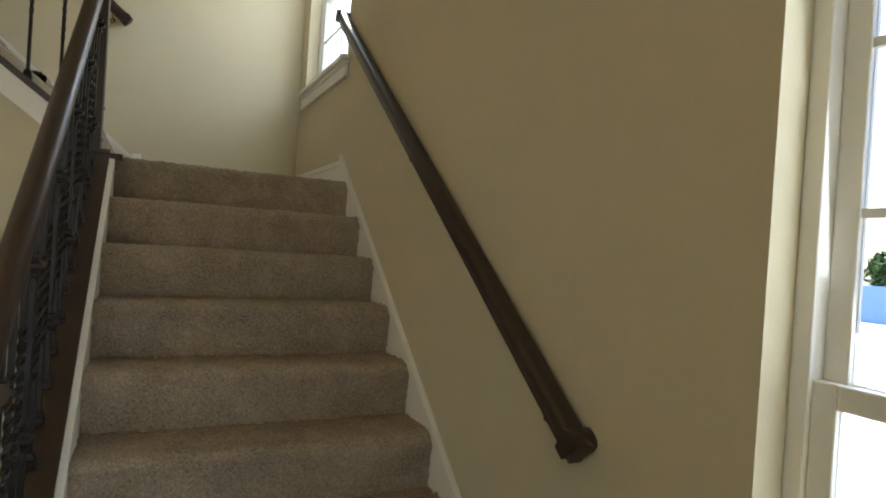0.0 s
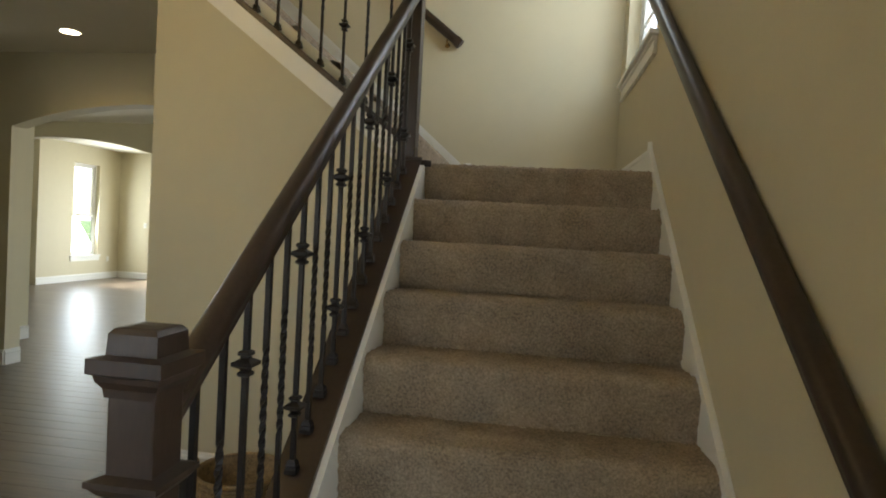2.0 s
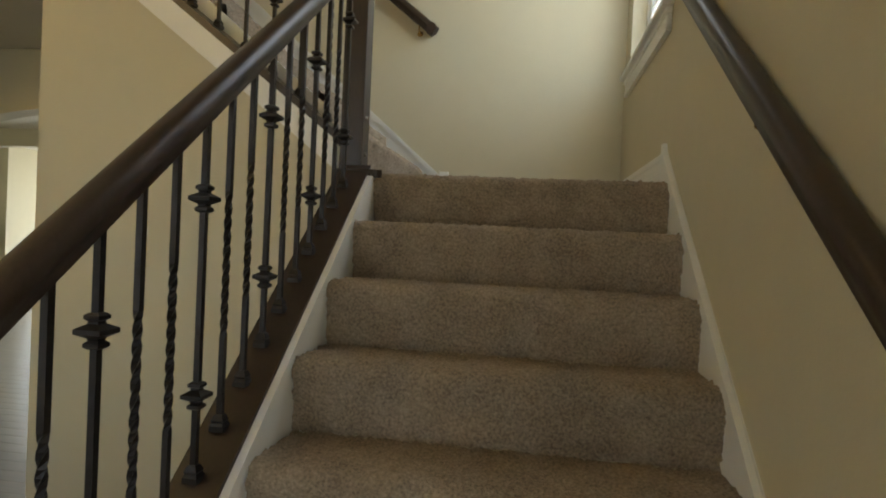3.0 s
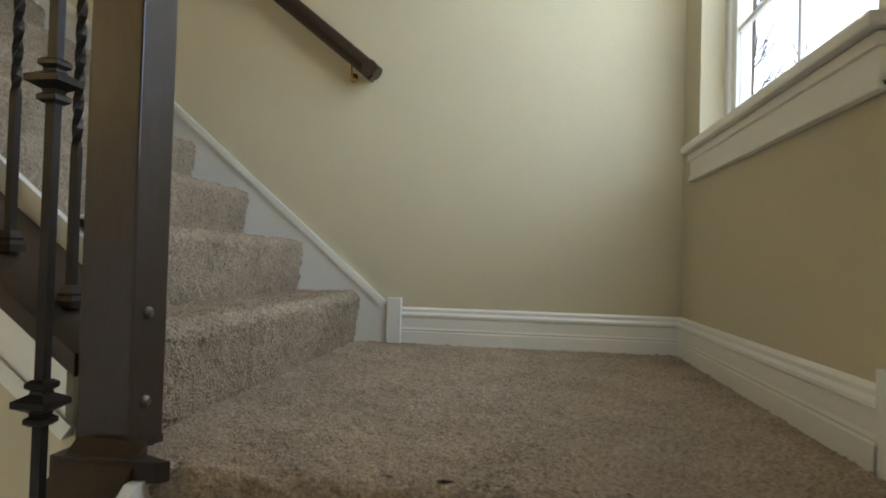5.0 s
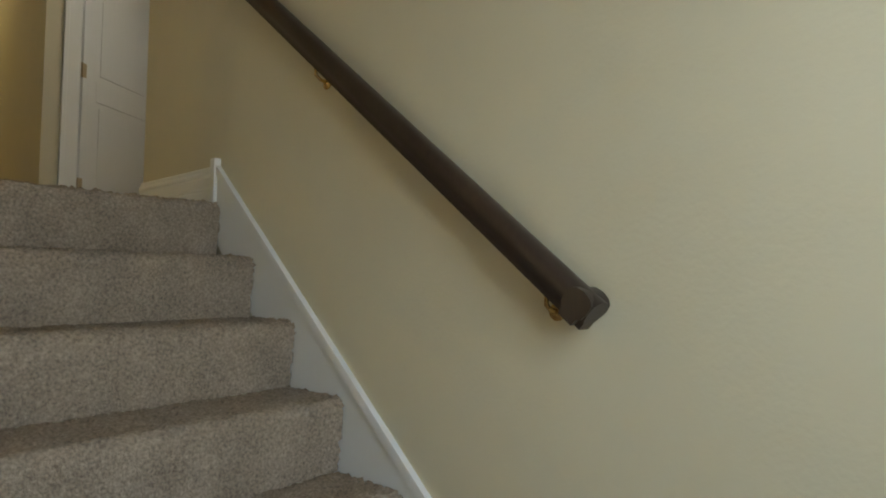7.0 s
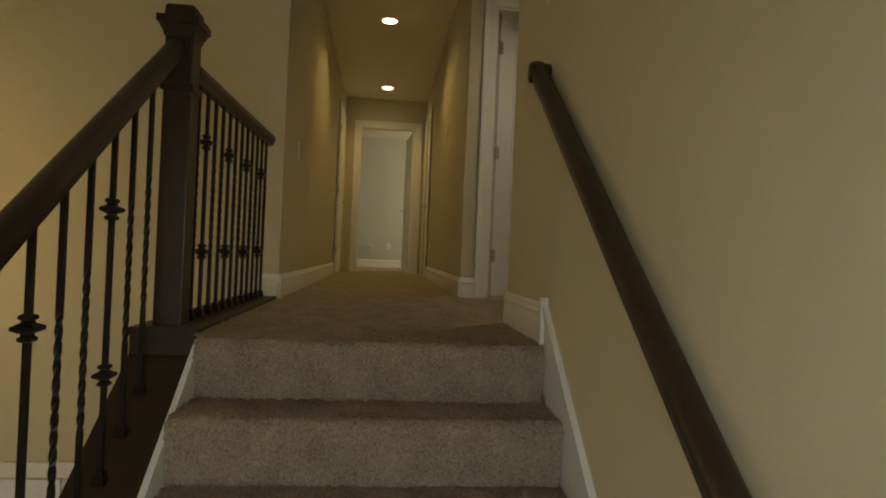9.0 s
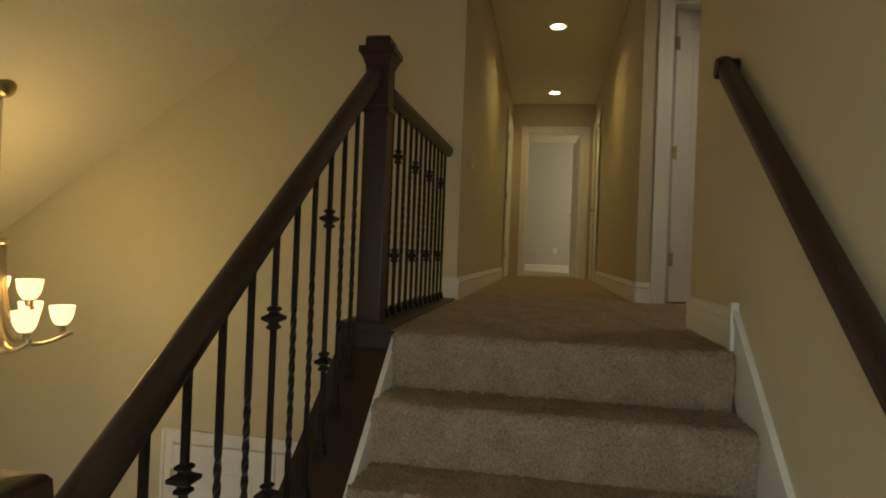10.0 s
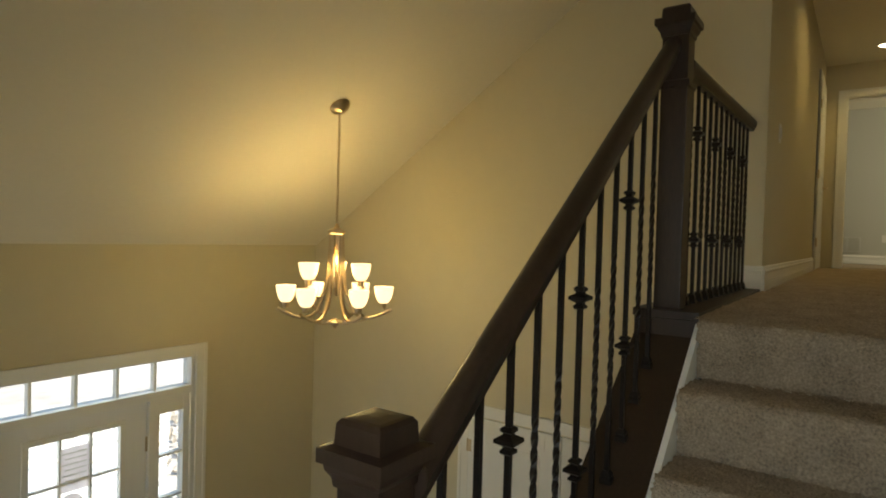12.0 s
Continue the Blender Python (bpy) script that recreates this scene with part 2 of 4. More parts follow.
structure("wall_hall_south", bm, PAINT, "beige hallway wall", "wall")
structure("wall_hall_north", cells(bmesh.new(), "y", HALL_Y1, 1.42, -8.09, -3.62, ZU - 0.02, ZC, [(-7.75, -6.9, ZU, ZU + 2.05)]),
          PAINT, "beige hallway wall", "wall")
structure("wall_hall_end", cells(bmesh.new(), "x", -8.09, -7.97, -1.2, 3.1, ZU - 0.02, ZC, [(0.42, 1.20, ZU, ZU + 2.04)]), PAINT, "beige wall at the hallway's end", "wall")
structure("wall_side_door", cells(bmesh.new(), "x", -3.74, -3.62, 1.42, 3.2, ZU - 0.02, ZC, [(1.52, 2.32, ZU, ZU + 2.04)]), PAINT,
          "beige wall with a door beside the stair head", "wall")
structure("wall_side_return", cells(bmesh.new(), "x", -2.16, -2.04, YF + T, 3.2, ZU - 0.02, ZC), PAINT, "beige return wall of the side passage", "wall")
structure("wall_side_end", cells(bmesh.new(), "y", 3.2, 3.32, -6.4, -1.98, ZU - 0.02, ZC), PAINT, "beige end wall of the side passage", "wall")
structure("wall_side_room", cells(bmesh.new(), "x", -6.4, -6.28, HALL_Y1 + T, 3.2, ZU - 0.02, ZC), GREY, "grey side room wall", "wall")
structure("wall_bedroom_back", cells(bmesh.new(), "x", -11.0, -10.88, -1.2, 3.1, ZU - 0.02, ZC), GREY, "grey green bedroom wall", "wall")
structure("wall_bedroom_south", cells(bmesh.new(), "y", -1.32, -1.2, -11.0, -8.09, ZU - 0.02, ZC), GREY, "grey green bedroom side wall", "wall")
structure("wall_bedroom_north", cells(bmesh.new(), "y", 3.1, 3.22, -11.0, -8.09, ZU - 0.02, ZC), GREY, "grey green bedroom side wall", "wall")
# ground floor beyond the foyer
structure("wall_passage_west", cells(bmesh.new(), "x", -6.15, -6.0, HALL_Y0 - T, 1.69, -0.3, ZLOW), PAINT, "beige passage end wall", "wall")
structure("wall_passage_south", cells(bmesh.new(), "y", HALL_Y0 - T, HALL_Y0, -6.0, XW - T, -0.3, ZLOW), PAINT, "beige passage wall", "wall")


def arch_wall(name, y0, y1, u0, u1, z1, a0, a1, spring, apex, label):
    bm = bmesh.new()
    pts = [(u0, -0.3), (a0, -0.3), (a0, spring)]
    w, h = (a1 - a0) / 2, apex - spring
    rad = (w * w + h * h) / (2 * h)
    n = 28
    for i in range(1, n):
        u = a0 + (a1 - a0) * i / n
        pts.append((u, apex - rad + math.sqrt(rad * rad - (u - (a0 + a1) / 2) ** 2)))
    pts += [(a1, spring), (a1, -0.3), (u1, -0.3), (u1, z1), (u0, z1)]
    prism(bm, pts, "y", y0, y1)
    return structure(name, bm, PAINT, label, "wall")


arch_wall("wall_arch_1", 1.69, 1.85, -6.0, -0.20, ZLOW, -3.97, -1.42, 2.10, 2.31, "beige wall with a shallow arched opening")
structure("wall_pier", cells(bmesh.new(), "y", 2.60, 2.78, -11.0, -4.75, -0.3, ZLOW), PAINT, "beige wall end with a light switch", "wall")
arch_wall("wall_arch_2", 5.20, 5.35, -10.85, 0.85, ZLOW, -8.6, -4.5, 2.13, 2.50, "beige wall with a wide arched opening to the dining room")
structure("wall_dining_west", cells(bmesh.new(), "x", -8.58, -8.43, 6.90, 9.12, -0.3, ZLOW, [(7.76, 8.48, 0.50, 2.38)]), PAINT, "pale beige dining room wall", "wall")
structure("wall_dining_north", cells(bmesh.new(), "y", 9.12, 9.27, -8.58, 1.0, -0.3, ZLOW, [(-7.45, -5.7, 0.0, 2.40)]), PAINT, "pale beige dining room wall", "wall")
# The opening here is unseen, added only for the great room fill lamp.
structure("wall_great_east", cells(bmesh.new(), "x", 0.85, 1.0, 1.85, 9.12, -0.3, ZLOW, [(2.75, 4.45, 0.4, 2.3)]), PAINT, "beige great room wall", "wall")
structure("wall_kitchen_north", cells(bmesh.new(), "y", 6.90, 7.04, -11.0, -8.585, -0.3, ZLOW), PAINT, "beige kitchen wall", "wall")
structure("wall_kitchen_west", cells(bmesh.new(), "x", -11.0, -10.85, 2.78, 6.90, -0.3, ZLOW), PAINT, "beige kitchen wall", "wall")

# floors and ceilings
structure("ceiling", prism(bmesh.new(), [(YFR - T, slope_z(YFR - T)), (YK, ZC), (YF + T, ZC), (YF + T, ZC + 0.12), (YK, ZC + 0.12), (YFR - T, slope_z(YFR - T) + 0.14)],
          "x", XW - 0.002, XR), CEIL, "sloped beige ceiling over foyer and stairs", "ceiling")
structure("ceiling_hall", box(bmesh.new(), (-11.0, -1.3, ZC), (XW - 0.004, 3.3, ZC + 0.12)), CEIL, "beige hallway ceiling", "ceiling")
structure("ceiling_side", box(bmesh.new(), (XW - 0.002, YF + T + 0.002, ZC), (-1.98, 3.3, ZC + 0.12)), CEIL, "beige ceiling of the side passage", "ceiling")
bm = box(bmesh.new(), (-11.0, HALL_Y0 + 0.002, ZLOW), (-1.62, 1.69, ZU - 0.02))
box(bm, (XW, 0.0, ZLOW), (-1.74, HALL_Y0, ZU - 0.032))
structure("ceiling_passage", bm, CEIL, "beige ground floor passage ceiling", "ceiling")
structure("ceiling_great", box(bmesh.new(), (-11.0, 1.691, ZLOW), (1.0, 9.27, ZLOW + 0.2)), CEIL, "pale great room ceiling", "ceiling")


def carpet(name, prof, axis, c0, c1, step=0.012, rough=0.0032, seed=1):
    """A carpet sheet over a profile of (u, z) points, from c0 to c1 across, with a tufted surface."""
    rng = np.random.default_rng(seed)
    p = np.array(prof, float)
    out = [p[0]]
    for a, b in zip(p, p[1:]):
        n = max(1, int(np.linalg.norm(b - a) / step))
        out += [a + (b - a) * (i + 1) / n for i in range(n)]
    p = np.array(out)
    d = np.gradient(p, axis=0)
    nrm = np.stack([-d[:, 1], d[:, 0]], 1)
    nrm /= np.linalg.norm(nrm, axis=1)[:, None] + 1e-9
    m = max(2, int(abs(c1 - c0) / step))
    cs = np.linspace(c0, c1, m)
    jit = rng.normal(0, rough, (len(p), m))
    q = p[:, None, :] + nrm[:, None, :] * jit[:, :, None]
    cc = np.broadcast_to(cs, (len(p), m)) + rng.normal(0, rough * 0.6, (len(p), m))
    co = np.stack([cc, q[..., 0], q[..., 1]], -1) if axis == "x" else np.stack([q[..., 0], cc, q[..., 1]], -1)
    idx = np.arange(len(p) * m).reshape(len(p), m)
    faces = np.stack([idx[:-1, :-1], idx[:-1, 1:], idx[1:, 1:], idx[1:, :-1]], -1).reshape(-1, 4)
    me = bpy.data.meshes.new(name)
    me.from_pydata(co.reshape(-1, 3).tolist(), [], faces.tolist())
    me.materials.append(CARPET)
    me.shade_smooth()
    return me


def step_profile(run, up):
    """One carpeted step at the origin: from the tread's back over the rounded nosing, down the riser."""
    pts = [(up * (run + 0.02), -0.004), (up * 0.03, 0.0)]
    for i in range(1, 8):
        a = math.pi / 2 * i / 7 * 1.06
        pts.append((up * (0.03 - 0.032 * math.sin(a)), -0.032 + 0.032 * math.cos(a)))
    pts += [(up * 0.004, -0.065), (up * 0.018, -RISE - 0.004)]
    return pts


# lower flight
lower = thing("lower_stair_flight", (0.5, -1.9, 0), "lower stair flight covered in beige carpet with white skirts", "stairs")
for i in range(N1):
    y, z = -i * RUN1, ZL - i * RISE
    prof = [(y + u, z + v) for u, v in step_profile(RUN1 if i else 0.09, 1)]
    ob = new("carpeted_step", carpet("carpeted_step", prof, "x", 0.016, 1.094, 0.010 if i < 4 else 0.013, seed=i))
    ob.parent, ob.matrix_parent_inverse = lower, Matrix.Translation(-Vector(lower.location))
# upper flight
upper = thing("upper_stair_flight", (-0.8, 0.8, ZL), "upper stair flight covered in beige carpet with white skirts", "stairs")
for k in range(1, N2 + 1):
    x, z = X2 - (k - 1) * RUN2, ZL + k * RISE
    prof = [(x + u, z + v) for u, v in step_profile(RUN2 if k < N2 else 0.05, -1)]
    ob = new("carpeted_step", carpet("carpeted_step", prof, "y", 0.075 if k == 1 else 0.216, 1.348, 0.010, seed=20 + k))
    ob.parent, ob.matrix_parent_inverse = upper, Matrix.Translation(-Vector(upper.location))


def slab_carpet(name, x0, x1, y0, y1, z, label, seed, step=0.014):
    return tagged(new(name, carpet(name, [(y0, z), (y1, z)], "x", x1, x0, step, seed=seed)), label, "floor", kind="structure")


slab_carpet("floor_landing", -0.11, XR, 0.034 + DY, YF, ZL - 0.0005, "beige carpeted stair landing", 41, 0.010)
slab_carpet("floor_upper_hall", -3.62, XTOP - 0.045, 0.196, 1.62, ZU - 0.001, "beige carpeted upper hallway floor", 42, 0.016)
structure("floor_hall", box(bmesh.new(), (-11.0, -1.2, ZU - 0.01), (-3.62, 3.2, ZU - 0.003)), CARPET, "beige carpeted hallway floor", "floor")
structure("floor_side", box(bmesh.new(), (-3.62, 1.62, ZU - 0.01), (-1.98, 3.2, ZU - 0.003)), CARPET, "beige carpeted side passage floor", "floor")
structure("stair_core", prism(bmesh.new(), [(DY, ZL - 0.24), (YF, ZL - 0.24), (YF, -0.3), (-1.62, -0.3), (-1.62 + DY, 0.0)], "x", 0.0, XR - 0.001), PAINT, "solid underside of the lower stairs", "stair base")
bm = prism(bmesh.new(), [(X2 - 0.08, ZL - 0.12), (XTOP - 0.10, ZU - 0.24), (XTOP - 0.10, ZLOW - 0.2), (X2 - 0.1, ZL - 0.4)], "y", 0.26, YF - 0.001)
structure("stair_core_upper", bm, PAINT, "solid underside of the upper stairs", "stair base")


SK = RISE / RUN1
part("wall_skirt", prism(bmesh.new(), [(0.20, ZL), (0.20, ZL + 0.165), (0.165, ZL + 0.165), (0.14, ZL + 0.125), (-2.02, ZL + 0.125 - 2.16 * SK), (-2.02, 0.0), (-1.95, 0), (0.06, ZL - 0.2)],
     "x", XR - 0.016, XR - 0.0005), WHITE, lower, "white painted skirt board")
part("skirt_cap", sweep(bmesh.new(), [(-0.012, -0.03), (0.012, -0.03), (0.012, -0.004), (0.004, 0.004), (-0.012, 0.004)], (XR - 0.012, -2.02, ZL + 0.125 - 2.16 * SK), (XR - 0.012, 0.14, ZL + 0.125)),
     WHITE, lower, "white moulded skirt edge")
part("inner_skirt", prism(bmesh.new(), [(0.03, ZL - 0.014), (-0.032, ZL - 0.014), (-1.92, ZL + 0.035 - 1.95 * 0.785), (-1.92, 0), (-1.6, 0), (0.03, ZL - 0.25)], "x", -0.004, 0.016), WHITE, lower, "white painted skirt board")
X0, XE = 0.04, XTOP - 0.035      # the skirt's ends
SK2 = (ZU - ZL) / (X0 - XE)
part("wall_skirt", prism(bmesh.new(), [(X0, ZL), (X0, ZL + 0.150), (XE, ZU + 0.132), (XE - 0.01, ZU + 0.155), (XE - 0.03, ZU + 0.155), (XE - 0.03, ZU - 0.1), (X0 - 0.24, ZL - 0.05)],
     "y", YF - 0.014, YF - 0.0005), WHITE, upper, "white painted skirt board")
part("skirt_cap", sweep(bmesh.new(), [(-0.010, -0.022), (0.010, -0.022), (0.010, -0.004), (0.004, 0.004), (-0.010, 0.004)], (X0 - 0.004, YF - 0.0105, ZL + 0.150), (XE - 0.004, YF - 0.0105, ZU + 0.132)),
     WHITE, upper, "white moulded skirt edge")
part("skirt_block", box(bmesh.new(), (X0, YF - 0.026, ZL), (X0 + 0.055, YF - 0.0005, ZL + 0.172), 0.003), WHITE, upper, "white plinth block")
part("skirt_block", box(bmesh.new(), (XE - 0.032, YF - 0.026, ZU), (XE, YF - 0.0005, ZU + 0.160), 0.003), WHITE, upper, "white plinth block")
part("inner_skirt", prism(bmesh.new(), [(X2 - 0.21, ZL + 0.31), (XTOP - 0.06, ZU - 0.02), (XTOP - 0.06, ZU - 0.25), (X2 - 0.21, ZL)], "y", 0.198, 0.216), WHITE, upper, "white painted skirt board")

# ---- baseboards ----
BASE = [(0, 0), (0.016, 0), (0.016, 0.045), (0.014, 0.05), (0.016, 0.055), (0.014, 0.062), (0.014, 0.098), (0.018, 0.104), (0.018, 0.112), (0.011, 0.120), (0.011, 0.130), (0.004, 0.138), (0, 0.138)]


def baseboard(name, p0, p1, side):
    """side: +1 when the board stands to the right of the way from p0 to p1."""
    return structure(name, sweep(bmesh.new(), [(a * side, b) for a, b in BASE], p0, p1), WHITE, "white moulded baseboard", "baseboard")


baseboard("baseboard_1", (0.095, YF, ZL), (XR, YF, ZL), 1)
baseboard("baseboard_2", (XR, YF, ZL), (XR, 0.195 + DY, ZL), 1)
baseboard("baseboard_3", (-2.16, YF, ZU), (XTOP - 0.067, YF, ZU), 1)
baseboard("baseboard_4", (XW, 0.09, ZU), (XW, HALL_Y0, ZU), 1)
baseboard("baseboard_5", (XW, HALL_Y0, ZU), (-6.815, HALL_Y0, ZU), 1)
baseboard("baseboard_6", (-3.62, HALL_Y1, ZU), (-6.815, HALL_Y1, ZU), -1)
baseboard("baseboard_7", (-1.40, -0.0005, 0), (-0.12, -0.0005, 0), 1)
baseboard("baseboard_19", (-1.4005, 0.40, 0), (-1.4005, 0.0, 0), 1)
baseboard("baseboard_8", (-6.0, 1.69, 0), (-3.97, 1.69, 0), 1)
baseboard("baseboard_9", (-3.97, 1.69, 0), (-3.97, 1.85, 0), 1)
baseboard("baseboard_10", (-11.0, 2.60, 0), (-4.75, 2.60, 0), 1)
baseboard("baseboard_11", (-4.75, 2.60, 0), (-4.75, 2.78, 0), 1)
baseboard("baseboard_12", (-8.43, 6.90, 0), (-8.43, 9.12, 0), 1)
baseboard("baseboard_13", (-8.43, 9.12, 0), (-7.53, 9.12, 0), 1)
baseboard("baseboard_17", (-4.5, 5.20, 0), (0.85, 5.20, 0), 1)
baseboard("baseboard_18", (-4.5, 5.35, 0), (-4.5, 5.20, 0), 1)
baseboard("baseboard_14", (-10.88, -1.2, ZU), (-10.88, 3.1, ZU), 1)
baseboard("baseboard_15", (XW, YFR, 0), (XW, -1.75, 0), 1)
baseboard("baseboard_16", (-3.62, HALL_Y1, ZU), (-3.62, 1.435, ZU), 1)

def rail1_top(y):
    return 1.712 + 0.775 * (y + DY + 1.181)


def cap1(y):
    return 1.640 + 0.775 * (y + DY + 0.17)


# wall under the upper flight, with its white sloped band
def cap2(x):
    return 2.70 + 0.765 * (-1.234 - x)


structure("wall_under_stairs", prism(bmesh.new(), [(-1.40, -0.3), (-0.121, -0.3), (-0.121, cap2(-0.121) - 0.05), (-1.40, cap2(-1.40) - 0.05)], "y", 0.0, 0.1295), PAINT,
          "beige wall below the upper stairs", "wall")
structure("wall_under_side", cells(bmesh.new(), "x", -1.48, -1.40, 0.0, 1.69, -0.3, ZLOW), PAINT, "beige wall closing the stairs", "wall")
structure("wall_under_front", prism(bmesh.new(), [(0.0, -0.3), (0.0, cap1(0.0 - DY) - 0.1), (-1.89, cap1(-1.89 - DY) - 0.1), (-1.89, -0.3)], "x", -0.118, -0.005), PAINT, "beige wall below the lower stairs", "wall")
bm = prism(bmesh.new(), [(-0.16, cap2(-0.16) - 0.035), (-0.16, cap2(-0.16) - 0.15), (-1.56, cap2(-1.56) - 0.15), (-1.56, cap2(-1.56) - 0.035)], "y", -0.018, -0.0005)
structure("trim_stair", bm, WHITE, "white sloped trim band under the stair rail", "trim")
structure("trim_stair_edge", sweep(bmesh.new(), [(-0.008, 0.0), (0.010, 0.0), (0.010, 0.02), (-0.008, 0.028)], (-0.16, -0.018, cap2(-0.16) - 0.15), (-1.56, -0.018, cap2(-1.56) - 0.15)), WHITE, "white trim edge", "trim")
structure("trim_floor_edge", box(bmesh.new(), (XW, -0.018, ZU - 0.19), (-1.70, -0.0005, ZU - 0.03)), WHITE, "white trim on the upper floor edge", "trim")

# ---- railings ----
RAIL = [(-0.017, -0.064), (0.017, -0.064), (0.019, -0.048), (0.026, -0.042), (0.029, -0.026), (0.027, -0.010), (0.017, -0.002), (0, 0.001), (-0.017, -0.002), (-0.027, -0.010), (-0.029, -0.026), (-0.026, -0.042), (-0.019, -0.048)]


def newel(parent, cx, cy, z0, z1, label, half=0.047, ledge=None):
    bm = box(bmesh.new(), (cx - half, cy - half, z0), (cx + half, cy + half, z1 - 0.04), 0.004)
    post = part("newel_post", bm, WOOD, parent, label)
    bm = lathe(bmesh.new(), [(half + 0.004, z1 - 0.115), (half + 0.006, z1 - 0.10), (half + 0.014, z1 - 0.088), (half + 0.016, z1 - 0.078), (half + 0.024, z1 - 0.074),
                             (half + 0.024, z1 - 0.050), (half + 0.004, z1 - 0.046), (half + 0.002, z1 - 0.012), (half - 0.004, z1 - 0.004), (half - 0.010, z1 - 0.002), (0.012, z1)], centre=(cx, cy, 0), square=True)
    part("newel_cap", bm, WOOD, post, "stepped square wooden cap")
    if ledge:
        bm = lathe(bmesh.new(), [(half + 0.001, ledge - 0.03), (half + 0.008, ledge - 0.025), (half + 0.018, ledge - 0.012), (half + 0.022, ledge - 0.010), (half + 0.022, ledge), (half + 0.001, ledge + 0.006)],
                   centre=(cx, cy, 0), square=True)
        part("newel_collar", bm, WOOD, post, "moulded wooden collar")
    return post


def bar_mesh(height, twist):
    bm = bmesh.new()
    r = 0.0065
    rings = []
    n = 60 if twist else 2
    for i in range(n + 1):
        z = height * i / n
        f = i / n
        a = 0
        if twist:
            a = 2 * math.pi * 2.5 * min(max((f - 0.28) / 0.42, 0), 1)
        rr = r * (1.0 if not twist or f < 0.28 or f > 0.70 else 0.98)
        rings.append([bm.verts.new((rr * math.sqrt(2) * math.cos(a + math.pi / 4 + k * math.pi / 2), rr * math.sqrt(2) * math.sin(a + math.pi / 4 + k * math.pi / 2), z)) for k in range(4)])
    for a, b in zip(rings, rings[1:]):
        for k in range(4):
            bm.faces.new((a[k], a[(k + 1) % 4], b[(k + 1) % 4], b[k]))
    bm.faces.new(list(reversed(rings[0])))
    bm.faces.new(rings[-1])
    return mesh_of("baluster", bm, IRON)


KNOB = mesh_of("knuckle", lathe(bmesh.new(), [(0.009, -0.030), (0.014, -0.026), (0.014, -0.020), (0.009, -0.016), (0.010, -0.012), (0.024, -0.004), (0.024, 0.004), (0.010, 0.012), (0.009, 0.016), (0.014, 0.020), (0.014, 0.026), (0.009, 0.030)], square=True), IRON)
SHOE = mesh_of("shoe", lathe(bmesh.new(), [(0.017, 0.0), (0.017, 0.012), (0.013, 0.020), (0.015, 0.024), (0.010, 0.036), (0.0085, 0.038)], square=True), IRON)


def baluster(parent, at, me, knobs):
    b = piece("baluster", me, at, parent)
    s = new("shoe", SHOE)
    s.parent = b
    for z in knobs:
        k = new("knuckle", KNOB)
        k.parent, k.location = b, (0, 0, z)
    return b


def rail2_top(x):
    return 3.155 + 0.75 * (-0.446 - x)


XB, YB = -0.070, 0.060
r1 = thing("lower_stair_railing", (XB, -1.88, 0), "dark stained wood stair railing with twisted black iron balusters", "railing")
newel(r1, XB - 0.004, -1.985, 0.0, 1.197, "square dark wood newel post with stepped cap", half=0.041, ledge=0.95)
bm = prism(bmesh.new(), [(0.02, cap1(0.02)), (-1.95, cap1(-1.95)), (-1.95, cap1(-1.95) - 0.30), (0.02, cap1(0.02) - 0.30)], "x", -0.120, -0.0045)
part("stringer", bm, WOOD, r1, "dark wood stringer cap")
part("handrail", sweep(bmesh.new(), RAIL, (XB, -1.95, rail1_top(-1.95)), (XB, 0.04, rail1_top(0.04)), cut0=(0, 1, 0), cut1=(0, 1, 0)), WOOD, r1, "dark wood handrail")
BAR1P, BAR1T = bar_mesh(0.785, False), bar_mesh(0.785, True)
BAR2P, BAR2T = bar_mesh(0.975, False), bar_mesh(0.975, True)
for i in range(18):
    y = -0.17 - 0.102 * i - DY
    if y < -1.92:
        continue
    f = cap1(y)
    if i % 3 == 0:
        k = 1.547 + 0.775 * (y + DY + 1.071) - f
        baluster(r1, (XB, y, f), BAR1P, (k, k - 0.42))
    else:
        baluster(r1, (XB, y, f), BAR1T, ())
r2 = thing("upper_stair_railing", (-0.1, YB, ZL), "dark stained wood stair railing with twisted black iron balusters", "railing")
newel(r2, -0.092, 0.020, ZL - 0.25, 3.0, "square dark wood landing newel post with bolts", half=0.045)
XC = -1.68
newel(r2, XC, 0.067, ZU - 0.35, 4.165, "square dark wood newel post at the stair head", half=0.047)
part("handrail", sweep(bmesh.new(), RAIL, (-0.14, YB, rail2_top(-0.14)), (XC + 0.05, YB, rail2_top(XC + 0.05)), cut0=(1, 0, 0), cut1=(1, 0, 0)), WOOD, r2, "dark wood handrail")
bm = prism(bmesh.new(), [(-0.14, cap2(-0.14)), (XC + 0.05, cap2(XC + 0.05)), (XC + 0.05, cap2(XC + 0.05) - 0.035), (-0.14, cap2(-0.14) - 0.035)], "y", -0.028, 0.1975)
part("stringer_cap", bm, WOOD, r2, "dark wood stringer cap")
bm = prism(bmesh.new(), [(-0.14, cap2(-0.14) - 0.036), (XC + 0.05, cap2(XC + 0.05) - 0.036), (XC + 0.05, cap2(XC + 0.05) - 0.30), (-0.14, cap2(-0.14) - 0.30)], "y", 0.012, 0.1975)
part("stringer", bm, WOOD, r2, "dark wood stringer")
part("rail_collar", lathe(bmesh.new(), [(0.048, 3.86), (0.055, 3.865), (0.055, 3.885), (0.048, 3.89)], centre=(XC, 0.067, 0), square=True), WOOD, r2)
